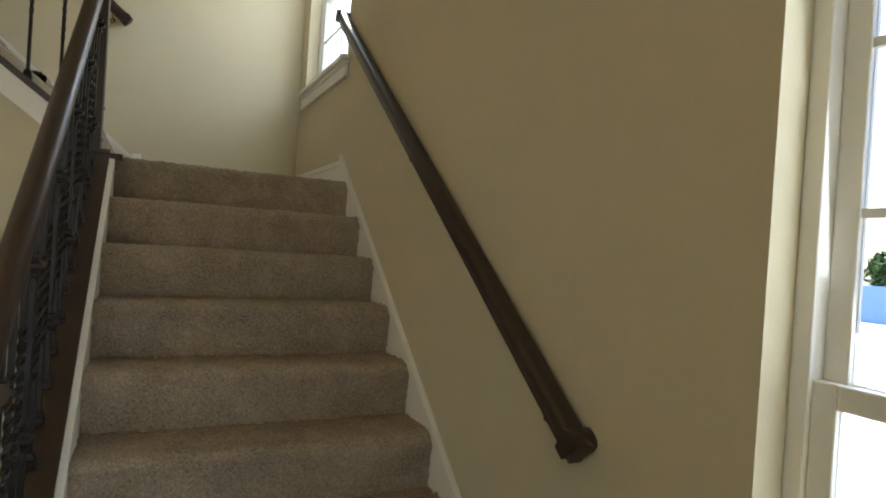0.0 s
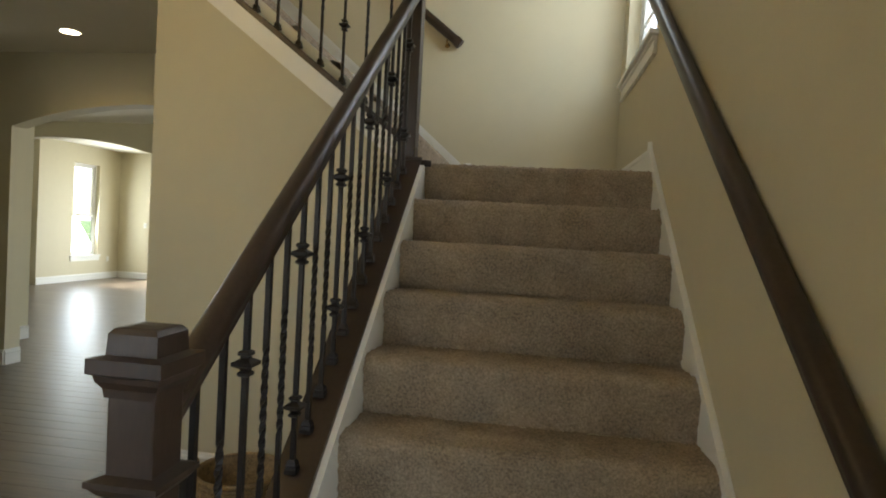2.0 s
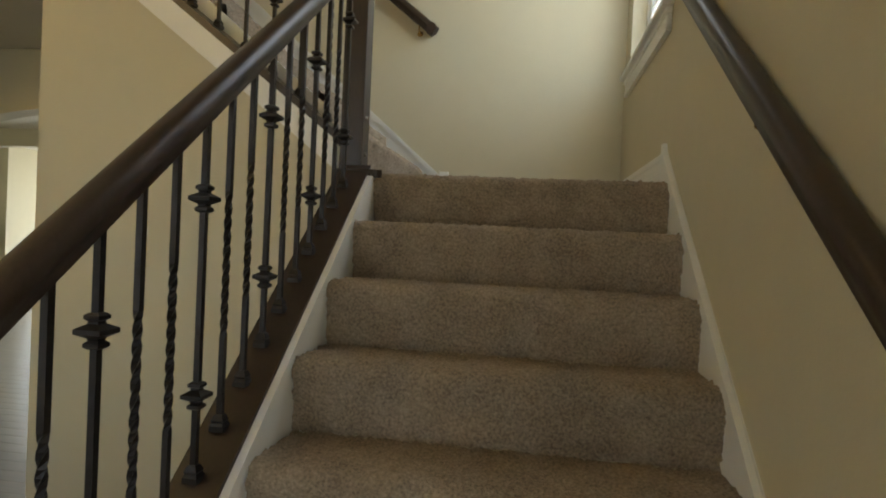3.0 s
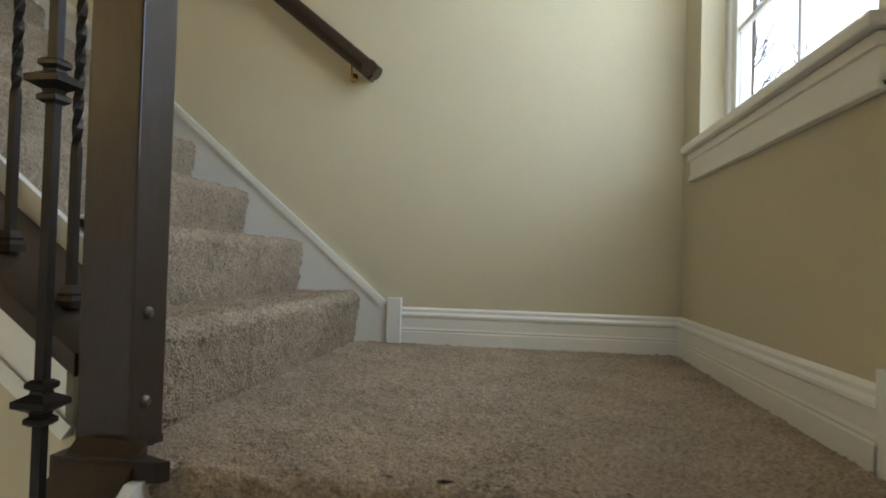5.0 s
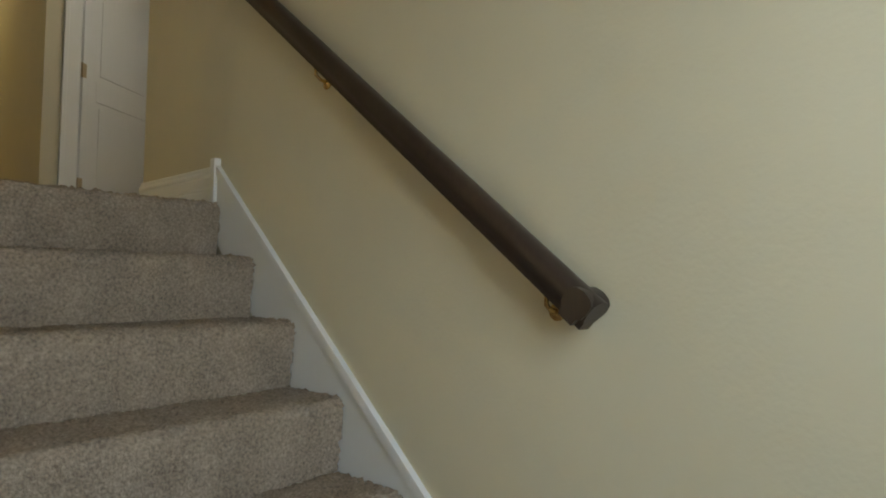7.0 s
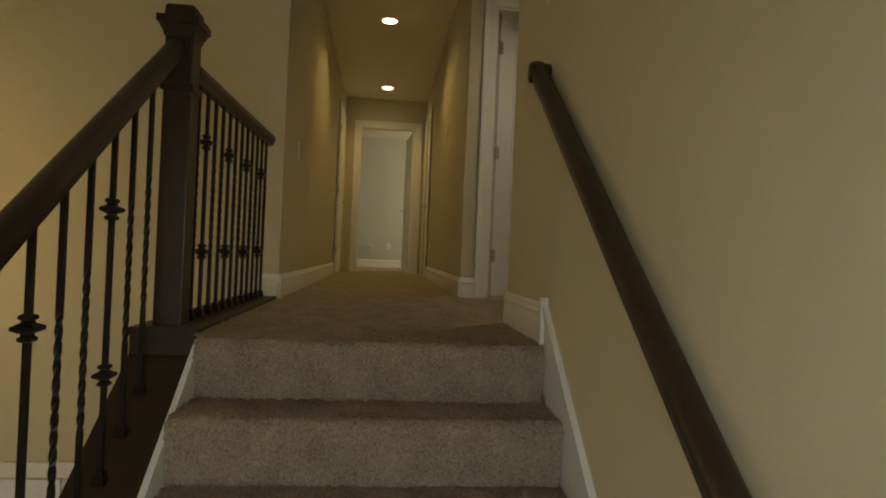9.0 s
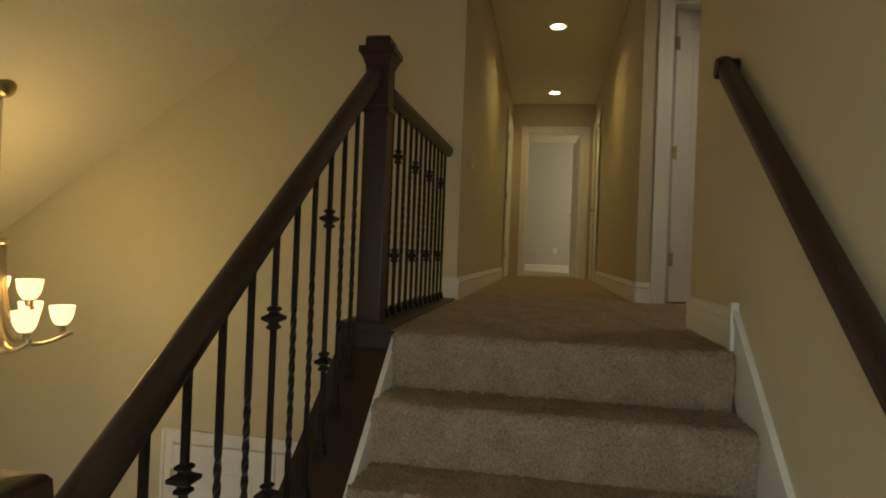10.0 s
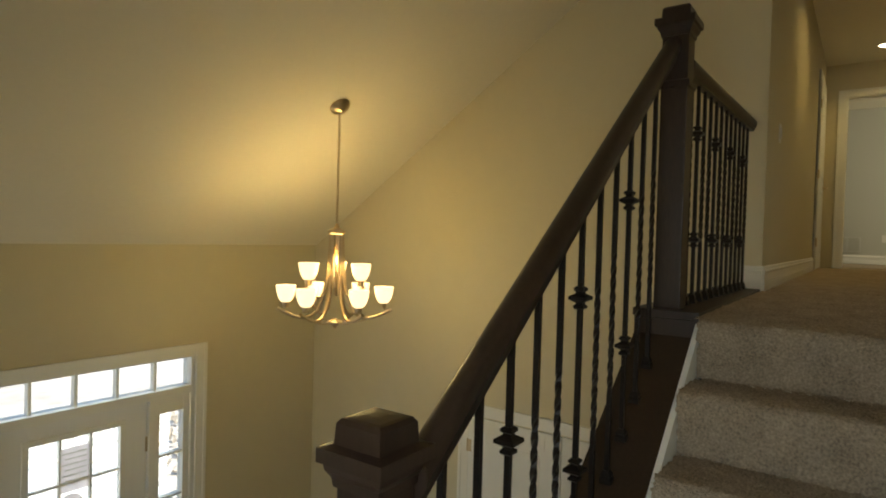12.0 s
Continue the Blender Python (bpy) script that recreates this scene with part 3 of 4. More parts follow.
for z in (ZL + 0.077, ZL + 0.218):
    bm = lathe(bmesh.new(), [(0.010, 0), (0.010, 0.003), (0.006, 0.008)], 12)
    bmesh.ops.transform(bm, matrix=pose(-0.092 + 0.045, 0.012, z, 0, 90, 0), verts=bm.verts[:])
    part("bolt", bm, STEEL_DARK, r2, "round dark bolt head")
bm = prism(bmesh.new(), [(-0.138, -0.072), (0.030, -0.072), (0.045, -0.060), (-0.046, -0.024), (-0.046, 0.066), (-0.138, 0.066)], "y", 0.0, 1.0)
for v in bm.verts:
    v.co = Vector((v.co.x, v.co.z, ZL + 0.012 - 0.03 * v.co.y))
bmesh.ops.recalc_face_normals(bm, faces=bm.faces[:])
part("landing_cap", bm, WOOD, r2, "dark wood cap wrapped round the newel foot")
for i in range(11):
    x = -0.467 + 0.122 * 2 - 0.122 * i
    if x < -1.62:
        continue
    f = cap2(x)
    if i % 3 == 2:
        k = 3.139 + 0.755 * (-0.827 - x) - f
        baluster(r2, (x, YB, f), BAR2P, (k, k - 0.45))
    else:
        baluster(r2, (x, YB, f), BAR2T, ())
r3 = thing("hall_railing", (-2.4, YB, ZU), "level dark wood railing with twisted black iron balusters", "railing")
part("handrail", sweep(bmesh.new(), RAIL, (XC - 0.045, YB + 0.03, 3.985), (XW + 0.002, YB + 0.06, 3.985)), WOOD, r3, "dark wood handrail")
part("newel_plinth", box(bmesh.new(), (XC - 0.055, -0.030, ZU - 0.30), (XC + 0.105, 0.1965, ZU - 0.018), 0.003), WOOD, r2, "dark wood block at the newel foot")
part("base_rail", box(bmesh.new(), (XW, -0.034, ZU - 0.017), (XC + 0.115, 0.1965, ZU + 0.012), 0.003), WOOD, r3, "dark wood floor cap")
BAR3P, BAR3T = bar_mesh(0.90, False), bar_mesh(0.90, True)
for i in range(12):
    x = -1.80 - 0.1045 * i
    if i % 3 == 1:
        baluster(r3, (x, YB + 0.03 + 0.022 * (XC - x), ZU + 0.012), BAR3P, (0.68, 0.255))
    else:
        baluster(r3, (x, YB + 0.03 + 0.022 * (XC - x), ZU + 0.012), BAR3T, ())


def wall_rail(name, axis, fixed, wall, p, q, label, brackets):
    """A sloped wall rail from p to q, (along, height of its top), with returns into the wall."""
    def at(u, z, off=0.0):
        return (fixed + off, u, z) if axis == "y" else (u, fixed + off, z)
    th = thing(name, at(p[0], p[1] - 0.9), label, "handrail")
    d = (Vector(at(*q)) - Vector(at(*p))).normalized()
    part("rail", sweep(bmesh.new(), RAIL, at(*p), at(*q)), WOOD, th)
    w = wall - fixed
    for u, z in (p, q):
        e = Vector(at(u, z))
        c = e + d * (0.03 if (u, z) == p else -0.03)
        up = d.cross(Vector(at(0, 0, 1)) - Vector(at(0, 0, 0)))
        if up.z < 0:
            up = -up
        part("return", sweep(bmesh.new(), RAIL, c - (Vector(at(0, 0, w)) - Vector(at(0, 0, 0))).normalized() * 0.031, c + (Vector(at(0, 0, w)) - Vector(at(0, 0, 0))), up=up), WOOD, th, "mitred wooden return")
    for f in brackets:
        u, z = p[0] + (q[0] - p[0]) * f, p[1] + (q[1] - p[1]) * f - 0.085
        s = 1 if w > 0 else -1
        bm = tube(bmesh.new(), [at(u, z + 0.015), at(u, z - 0.02), at(u, z - 0.030, w * 0.35), at(u, z - 0.035, w * 0.97)], 0.005)
        br = part("bracket", bm, BRASS, th, "polished brass bracket")
        bm = lathe(bmesh.new(), [(0.018, 0), (0.018, 0.003), (0.010, 0.007), (0.007, 0.008)], 16)
        rot = pose(0, 0, 0, 0, -90 * s, 0) if axis == "y" else pose(0, 0, 0, 90 * s, 0, 0)
        bmesh.ops.transform(bm, matrix=Matrix.Translation(at(u, z - 0.035, w * 0.995)) @ rot, verts=bm.verts[:])
        part("rosette", bm, BRASS, br)
    return th


first_rail = wall_rail("wall_handrail", "y", 1.072, XR, (-2.015, 0.985), (0.26, 2.70), "dark stained wooden wall handrail beside the lower stairs", (0.07, 0.5, 0.94))
wall_rail("wall_handrail", "x", 1.324, YF, (-0.003, 2.748), (-1.60, 4.045), "dark stained wooden wall handrail beside the upper stairs", (0.075, 0.55, 0.93))


for ob in (lower, r1, first_rail):
    ob.location.y += DY


# ---- windows and doors ----
def window(name, axis, inner, depth, u0, u1, z0, z1, sill=True, label="white double-hung window", muntins=(1, 0)):
    """A double-hung window in a wall; inner is the room face, depth (signed) goes outwards."""
    s = 1 if depth > 0 else -1

    def bx(bm, a, b, c, d, e, f, bev=0.004):
        """a, b: offsets outwards; c, d: along; e, f: heights."""
        if axis == "x":
            return box(bm, (inner + s * a, c, e), (inner + s * b, d, f), bev)
        return box(bm, (c, inner + s * a, e), (d, inner + s * b, f), bev)
    th = thing(name, (inner + s * 0.1, (u0 + u1) / 2, z0) if axis == "x" else ((u0 + u1) / 2, inner + s * 0.1, z0), label, "window", kind="structure")
    bm = bmesh.new()
    g = 0.035
    for c, d, e, f in ((u0, u0 + g, z0, z1), (u1 - g, u1, z0, z1), (u0 + g, u1 - g, z1 - g, z1), (u0 + g, u1 - g, z0, z0 + g)):
        bx(bm, 0.075, 0.148, c, d, e, f)
    part("window_frame", bm, WHITE, th)
    zm = z0 + (z1 - z0) * 0.443
    for (off, e, f) in ((0.112, zm - 0.02, z1 - g), (0.085, z0 + g, zm + 0.02)):
        bm = bmesh.new()
        k = 0.042
        a, b = u0 + g, u1 - g
        for c, d, p, q in ((a, a + k, e, f), (b - k, b, e, f), (a + k, b - k, f - k, f), (a + k, b - k, e, e + k)):
            bx(bm, off, off + 0.026, c, d, p, q)
        sash = part("sash", bm, WHITE, th)
        bm = bmesh.new()
        bx(bm, off + 0.011, off + 0.014, a + k, b - k, e + k, f - k, 0)
        pane = part("pane", bm, GLASS, sash)
        pane.visible_shadow = False
        bm = bmesh.new()
        for m in range(muntins[0]):
            u = (e + k) + (f - e - 2 * k) * (m + 1) / (muntins[0] + 1)
            bx(bm, off + 0.006, off + 0.02, a + k, b - k, u - 0.008, u + 0.008, 0)
        for m in range(muntins[1]):
            u = a + k + (b - a - 2 * k) * (m + 1) / (muntins[1] + 1)
            bx(bm, off + 0.006, off + 0.02, u - 0.008, u + 0.008, e + k, f - k, 0)
        if muntins[0] + muntins[1]:
            part("muntin", bm, WHITE, sash)
    if sill:
        bm = bmesh.new()
        bx(bm, -0.045, 0.09, u0 - 0.06, u1 + 0.06, z0 - 0.004, z0 + 0.022, 0.006)
        part("window_sill", bm, WHITE, th)
        bm = bmesh.new()
        bx(bm, -0.018, -0.001, u0 - 0.04, u1 + 0.04, z0 - 0.095, z0 - 0.004, 0.004)
        bx(bm, -0.026, -0.001, u0 - 0.045, u1 + 0.045, z0 - 0.030, z0 - 0.006, 0.004)
        bx(bm, -0.022, -0.001, u0 - 0.04, u1 + 0.04, z0 - 0.098, z0 - 0.080, 0.003)
        part("apron", bm, WHITE, th, "moulded white apron")
    return th


window("window_1", "x", XR, 1, 0.175, 1.175, 2.410, 3.95, muntins=(1, 1), label="white double-hung window over the stair landing")
window("window_2", "x", XR, 1, -3.28, -2.45, 0.45, 2.15, label="white double-hung window beside the stairs", muntins=(2, 0))
window("window_3", "x", -8.43, -1, 7.76, 8.48, 0.50, 2.38, label="white double-hung window in the dining room")


def casing(name, axis, face, s, u0, u1, z0, z1, w=0.085):
    """A door casing on a wall face; s: the way the face looks along axis."""
    bm = bmesh.new()
    for a, b, c, d in ((u0 - w, u0, z0, z1 + w), (u1, u1 + w, z0, z1 + w), (u0, u1, z1, z1 + w)):
        for e, (f, g) in ((0.016, (0, 0)), (0.022, (0.0, 0.6))):
            aa, bb, cc, dd = a, b, c, d
            if f != g:
                if b - a < w * 1.2 and a < u0:
                    bb = a + w * 0.3
                elif b - a < w * 1.2:
                    aa = b - w * 0.3
                else:
                    cc = d - w * 0.3
            p0, p1 = face + s * 0.0005, face + s * e
            if axis == "x":
                box(bm, (p0, aa, cc), (p1, bb, dd), 0.003)
            else:
                box(bm, (aa, p0, cc), (bb, p1, dd), 0.003)
    return structure(name, bm, WHITE, "white moulded door casing", "door casing")


def panel_door(name, w, h, m, label, panels=((0.12, 0.94, 0.62, 1.88), (0.12, 0.94, 0.20, 0.94)), knob_side=1, arched=False, lever=False):
    """A two-panel door leaf, hinged at the origin along +x, at the pose m."""
    th = thing(name, (0, 0, 0), label, "door", kind="structure")
    bm = box(bmesh.new(), (0, -0.014, 0.01), (w, 0.014, h), 0.002)
    leaf = part("door_core", bm, DOORW, th)
    st = 0.115
    bm = bmesh.new()
    for y in (-0.0195, 0.0195):
        y0, y1 = (y, -0.0135) if y < 0 else (0.0135, y)
        for a, b, c, d in ((0, st, 0.01, h), (w - st, w, 0.01, h), (st, w - st, 0.01, 0.20), (st, w - st, 0.86, 1.00), (st, w - st, h - 0.13, h)):
            box(bm, (a, y0, c), (b, y1, d), 0.002)
        for c, d in ((0.235, 0.825), (1.035, h - 0.165)):
            box(bm, (st + 0.035, y0 * 0.93, c), (w - st - 0.035, y1 * 0.93, d), 0.004)
    part("door_frame_rails", bm, DOORW, th)
    for y in (-1, 1):
        bm = lathe(bmesh.new(), [(0.028, 0), (0.028, 0.006), (0.011, 0.012), (0.011, 0.035), (0.024, 0.045), (0.027, 0.056), (0.018, 0.066)], 16)
        if lever:
            bm.free()
            bm = lathe(bmesh.new(), [(0.028, 0), (0.028, 0.006), (0.011, 0.012), (0.011, 0.045)], 16)
            box(bm, (-0.11, -0.008, 0.036), (0.01, 0.008, 0.050), 0.004)
        bmesh.ops.transform(bm, matrix=pose(w - 0.065, y * 0.0195, 0.94, -90 * y, 0, 0), verts=bm.verts[:])
        part("door_handle", bm, NICKEL, th, "satin nickel door handle")
    for z in (0.30, 1.03, 1.78):
        bm = lathe(bmesh.new(), [(0.007, -0.045), (0.007, 0.045)], 10, centre=(-0.006, -0.019, z))
        box(bm, (-0.004, -0.020, z - 0.045), (0.028, -0.0165, z + 0.045))
        part("hinge", bm, NICKEL, th, "satin nickel hinge")
    th.matrix_world = m
    for c in th.children:
        c.matrix_parent_inverse = Matrix()
    return th


# side room door beside the stair head, standing open into the room
casing("door_casing_1", "x", -3.62, 1, 1.52, 2.32, ZU, ZU + 2.04)
panel_door("door_1", 0.74, 2.03, pose(-3.70, 1.557, ZU, 0, 0, 122), "white two-panel interior door ajar, with nickel hinges")
bm = bmesh.new()
for a, b in ((1.52, 1.535), (2.305, 2.32)):
    box(bm, (-3.74, a, ZU), (-3.62, b, ZU + 2.04))
box(bm, (-3.74, 1.535, ZU + 2.025), (-3.62, 2.305, ZU + 2.04))
structure("door_jamb_1", bm, WHITE, "white door jamb", "door jamb")
# bedroom door at the hallway's end
casing("door_casing_2", "x", -7.97, 1, 0.42, 1.20, ZU, ZU + 2.04)
panel_door("door_2", 0.75, 2.03, pose(-8.10, 1.175, ZU, 0, 0, 185), "white interior door opened into the bedroom", lever=True)
bm = bmesh.new()
for a, b in ((0.42, 0.435), (1.185, 1.20)):
    box(bm, (-8.09, a, ZU), (-7.97, b, ZU + 2.04))
box(bm, (-8.09, 0.435, ZU + 2.025), (-7.97, 1.185, ZU + 2.04))
structure("door_jamb_2", bm, WHITE, "white door jamb", "door jamb")
# doors along the hallway
casing("door_casing_3", "y", HALL_Y0, 1, -7.75, -6.90, ZU, ZU + 2.04)
panel_door("door_3", 0.84, 2.03, pose(-6.905, HALL_Y0 + 0.006, ZU, 0, 0, 180), "closed white interior door in the hallway", lever=True)
casing("door_casing_4", "y", HALL_Y1, -1, -7.75, -6.9, ZU, ZU + 2.05)
panel_door("door_4", 0.84, 2.03, pose(-6.905, HALL_Y1 + 0.04, ZU, 0, 0, 180), "closed white interior door in the hallway")
# closet door in the foyer wall
casing("door_casing_5", "x", XW, 1, -1.66, -0.20, 0, 2.00)
for yy, rz in ((-1.655, 90), (-0.205, -90)):
    panel_door("closet_door", 0.72, 1.99, pose(XW + 0.004, yy, 0, 0, 0, rz), "closed white panelled closet door")

# front entrance
ent = thing("front_entrance", (-1.1, YFR - 0.05, 0), "white front entrance with glazed door, sidelights and transom", "entrance", kind="structure")
E0, E1 = -1.91, -0.29
D0, D1 = -1.557, -0.650
G0, G1 = -1.379, -0.832
Y0, Y1 = YFR - 0.12, YFR - 0.01
bm = bmesh.new()
for a, b, c, d in ((E0, E0 + 0.04, 0, 2.40), (E1 - 0.04, E1, 0, 2.40), (E0 + 0.04, E1 - 0.04, 2.362, 2.40), (E0 + 0.04, E1 - 0.04, 2.098, 2.157), (E0 + 0.04, E1 - 0.04, 0, 0.03),
                   (D0 - 0.045, D0 - 0.003, 0.03, 2.098), (D1 + 0.003, D1 + 0.045, 0.03, 2.098)):
    box(bm, (a, Y0, c), (b, Y1, d), 0.003)
part("entrance_frame", bm, WHITE, ent)
bm = bmesh.new()
for i in range(1, 6):
    x = E0 + 0.04 + (E1 - E0 - 0.08) * i / 6
    box(bm, (x - 0.009, Y0 + 0.03, 2.157), (x + 0.009, Y1 - 0.03, 2.362))
part("transom_muntin", bm, WHITE, ent)
part("transom_pane", box(bmesh.new(), (E0 + 0.04, Y0 + 0.05, 2.157), (E1 - 0.04, Y0 + 0.054, 2.362)), GLASS, ent).visible_shadow = False
for a, b in ((E0 + 0.04, D0 - 0.045), (D1 + 0.045, E1 - 0.04)):
    bm = bmesh.new()
    for c, d, e, f in ((a, a + 0.045, 0.03, 2.098), (b - 0.045, b, 0.03, 2.098), (a + 0.045, b - 0.045, 1.985, 2.098), (a + 0.045, b - 0.045, 0.03, 0.75)):
        box(bm, (c, Y0 + 0.02, e), (d, Y1 - 0.02, f), 0.003)
    sl = part("sidelight", bm, WHITE, ent)
    for z in (1.06, 1.37, 1.68):
        part("muntin", box(bmesh.new(), (a + 0.045, Y0 + 0.03, z - 0.008), (b - 0.045, Y1 - 0.03, z + 0.008)), WHITE, sl)
    part("pane", box(bmesh.new(), (a + 0.045, Y0 + 0.05, 0.75), (b - 0.045, Y0 + 0.054, 1.985)), GLASS, sl).visible_shadow = False
bm = bmesh.new()
for a, b, c, d in ((D0, G0, 0.035, 2.093), (G1, D1, 0.035, 2.093), (G0, G1, 1.975, 2.093), (G0, G1, 0.035, 0.80)):
    box(bm, (a, Y0 + 0.04, c), (b, Y1 - 0.03, d), 0.003)
leaf = part("door_leaf", bm, DOORW, ent, "white half-glazed front door")
bm = bmesh.new()
for a, b, c, d in ((G0 - 0.03, G0 + 0.006, 0.77, 2.005), (G1 - 0.006, G1 + 0.03, 0.77, 2.005), (G0 + 0.006, G1 - 0.006, 1.969, 2.005), (G0 + 0.006, G1 - 0.006, 0.77, 0.806)):
    box(bm, (a, Y1 - 0.034, c), (b, Y1 - 0.014, d), 0.004)
part("glazing_bead", bm, WHITE, leaf)
for x in (G0 + (G1 - G0) / 3, G0 + (G1 - G0) * 2 / 3):
    part("muntin", box(bmesh.new(), (x - 0.007, Y0 + 0.05, 0.80), (x + 0.007, Y1 - 0.03, 1.975)), WHITE, leaf)
for z in (1.10, 1.39, 1.68):
    part("muntin", box(bmesh.new(), (G0, Y0 + 0.052, z - 0.007), (G1, Y1 - 0.032, z + 0.007)), WHITE, leaf)
part("pane", box(bmesh.new(), (G0, Y0 + 0.056, 0.80), (G1, Y0 + 0.060, 1.975)), GLASS, leaf).visible_shadow = False
for z in (0.25, 1.0, 1.80):
    part("hinge", lathe(bmesh.new(), [(0.008, -0.05), (0.008, 0.05)], 10, centre=(D0 + 0.002, Y1 - 0.024, z)), NICKEL, leaf, "satin nickel hinge")
casing("door_casing_6", "y", YFR, 1, E0 + 0.015, E1 - 0.015, 0, 2.375, 0.085)
notice = thing("paper_notice", (-1.11, Y0 + 0.062, 1.66), "white paper notice taped to the front door glass", "notice")
part("sheet", box(bmesh.new(), (-1.20, Y0 + 0.0605, 1.62), (-1.01, Y0 + 0.062, 1.90)), PAPER, notice)
for i in range(6):
    part("text_line", box(bmesh.new(), (-1.18, Y0 + 0.062, 1.86 - 0.035 * i), (-1.03 - 0.02 * (i % 2), Y0 + 0.0625, 1.868 - 0.035 * i)), STEEL, notice, "unreadable grey text line")
bm = lathe(bmesh.new(), [(0.085, 0), (0.085, 0.002)], 24)
bmesh.ops.transform(bm, matrix=pose(-1.08, Y0 + 0.064, 1.52, 90, 0, 0), verts=bm.verts[:])
tagged(new("sticker", mesh_of("sticker", bm, PAPER)), "round pale sticker on the front door glass", "sticker")

# patio door
pd = thing("patio_door", (-6.58, 9.190, 0), "white glazed sliding patio door", "door", kind="structure")
for a, b, o in ((-7.45, -6.55, 0.0), (-6.60, -5.70, 0.04)):
    bm = bmesh.new()
    for c, d, e, f in ((a, a + 0.09, 0.0, 2.1), (b - 0.09, b, 0.0, 2.1), (a + 0.09, b - 0.09, 1.98, 2.1), (a + 0.09, b - 0.09, 0, 0.14)):
        box(bm, (c, 9.160 + o, e), (d, 9.195 + o, f), 0.003)
    lf = part("door_leaf", bm, WHITE, pd)
    bm = bmesh.new()
    for z in (0.6, 1.06, 1.52):
        box(bm, (a + 0.09, 9.170 + o, z - 0.008), (b - 0.09, 9.185 + o, z + 0.008))
    for i in (1, 2):
        x = a + 0.09 + (b - a - 0.18) * i / 3
        box(bm, (x - 0.008, 9.170 + o, 0.14), (x + 0.008, 9.185 + o, 1.98))
    part("muntin", bm, WHITE, lf)
    part("pane", box(bmesh.new(), (a + 0.09, 9.176 + o, 0.14), (b - 0.09, 9.179 + o, 1.98)), GLASS, lf).visible_shadow = False
bm = bmesh.new()
for a, b, c, d in ((-7.45, -5.70, 2.10, 2.16), (-7.45, -5.70, 2.35, 2.40), (-7.45, -7.39, 2.16, 2.35), (-5.76, -5.70, 2.16, 2.35), (-6.60, -6.55, 2.16, 2.35)):
    box(bm, (a, 9.160, c), (b, 9.230, d), 0.003)
part("transom_frame", bm, WHITE, pd)
part("transom_pane", box(bmesh.new(), (-7.39, 9.190, 2.16), (-5.76, 9.193, 2.35)), GLASS, pd).visible_shadow = False
part("lever", box(bmesh.new(), (-7.41, 9.100, 1.0), (-7.38, 9.160, 1.14), 0.006), BLACK, pd, "dark door lever")
casing("door_casing_7", "y", 9.120, -1, -7.45, -5.70, 0, 2.40)

# ---- chandelier ----
CX, CY, CZ = -2.01, -2.02, 2.70
ch = thing("chandelier", (CX, CY, CZ), "brushed nickel chandelier with nine lit frosted glass shades", "chandelier")
bm = lathe(bmesh.new(), [(0.066, 0.0), (0.064, 0.012), (0.050, 0.030), (0.020, 0.042), (0.008, 0.05)], 24)
bmesh.ops.transform(bm, matrix=Matrix.Translation((CX, CY, slope_z(CY))) @ pose(0, 0, 0, 180 + math.degrees(math.atan(0.69)), 0, 0), verts=bm.verts[:])
part("canopy", bm, NICKEL, ch, "round nickel ceiling canopy")
top = 3.315
chain = part("chain", tube(bmesh.new(), [(CX + 0.004 * math.sin(i * 1.3), CY, top + 0.05 + (slope_z(CY) - 0.09 - top) * i / 12) for i in range(13)], 0.0022, 6), NICKEL, ch, "thin chain and cord")
bm = bmesh.new()
n = 26
for i in range(n):
    z = top + 0.03 + (slope_z(CY) - 0.07 - top) * (i + 0.5) / n
    a = math.pi / 2 * (i % 2)
    pts = [(CX + 0.007 * math.cos(t) * math.cos(a), CY + 0.007 * math.cos(t) * math.sin(a), z + 0.017 * math.sin(t)) for t in [k * math.pi / 5 for k in range(11)]]
    tube(bm, pts, 0.0019, 5)
part("links", bm, NICKEL, chain)
part("hub", lathe(bmesh.new(), [(0.050, 0.60), (0.056, 0.605), (0.056, 0.625), (0.044, 0.632), (0.020, 0.640), (0.010, 0.665), (0.004, 0.67)], 24, centre=(CX, CY, CZ - 0.015)), NICKEL, ch, "nickel top hub")
part("finial", lathe(bmesh.new(), [(0.005, -0.035), (0.012, -0.025), (0.020, -0.012), (0.052, 0.0), (0.052, 0.010), (0.025, 0.022), (0.012, 0.03)], 24, centre=(CX, CY, CZ + 0.035)), NICKEL, ch, "nickel bottom finial")


def bez(p, n=14):
    out = []
    for i in range(n + 1):
        t = i / n
        out.append(sum(((math.comb(3, k) * t ** k * (1 - t) ** (3 - k)) * Vector(q) for k, q in enumerate(p)), Vector()))
    return out


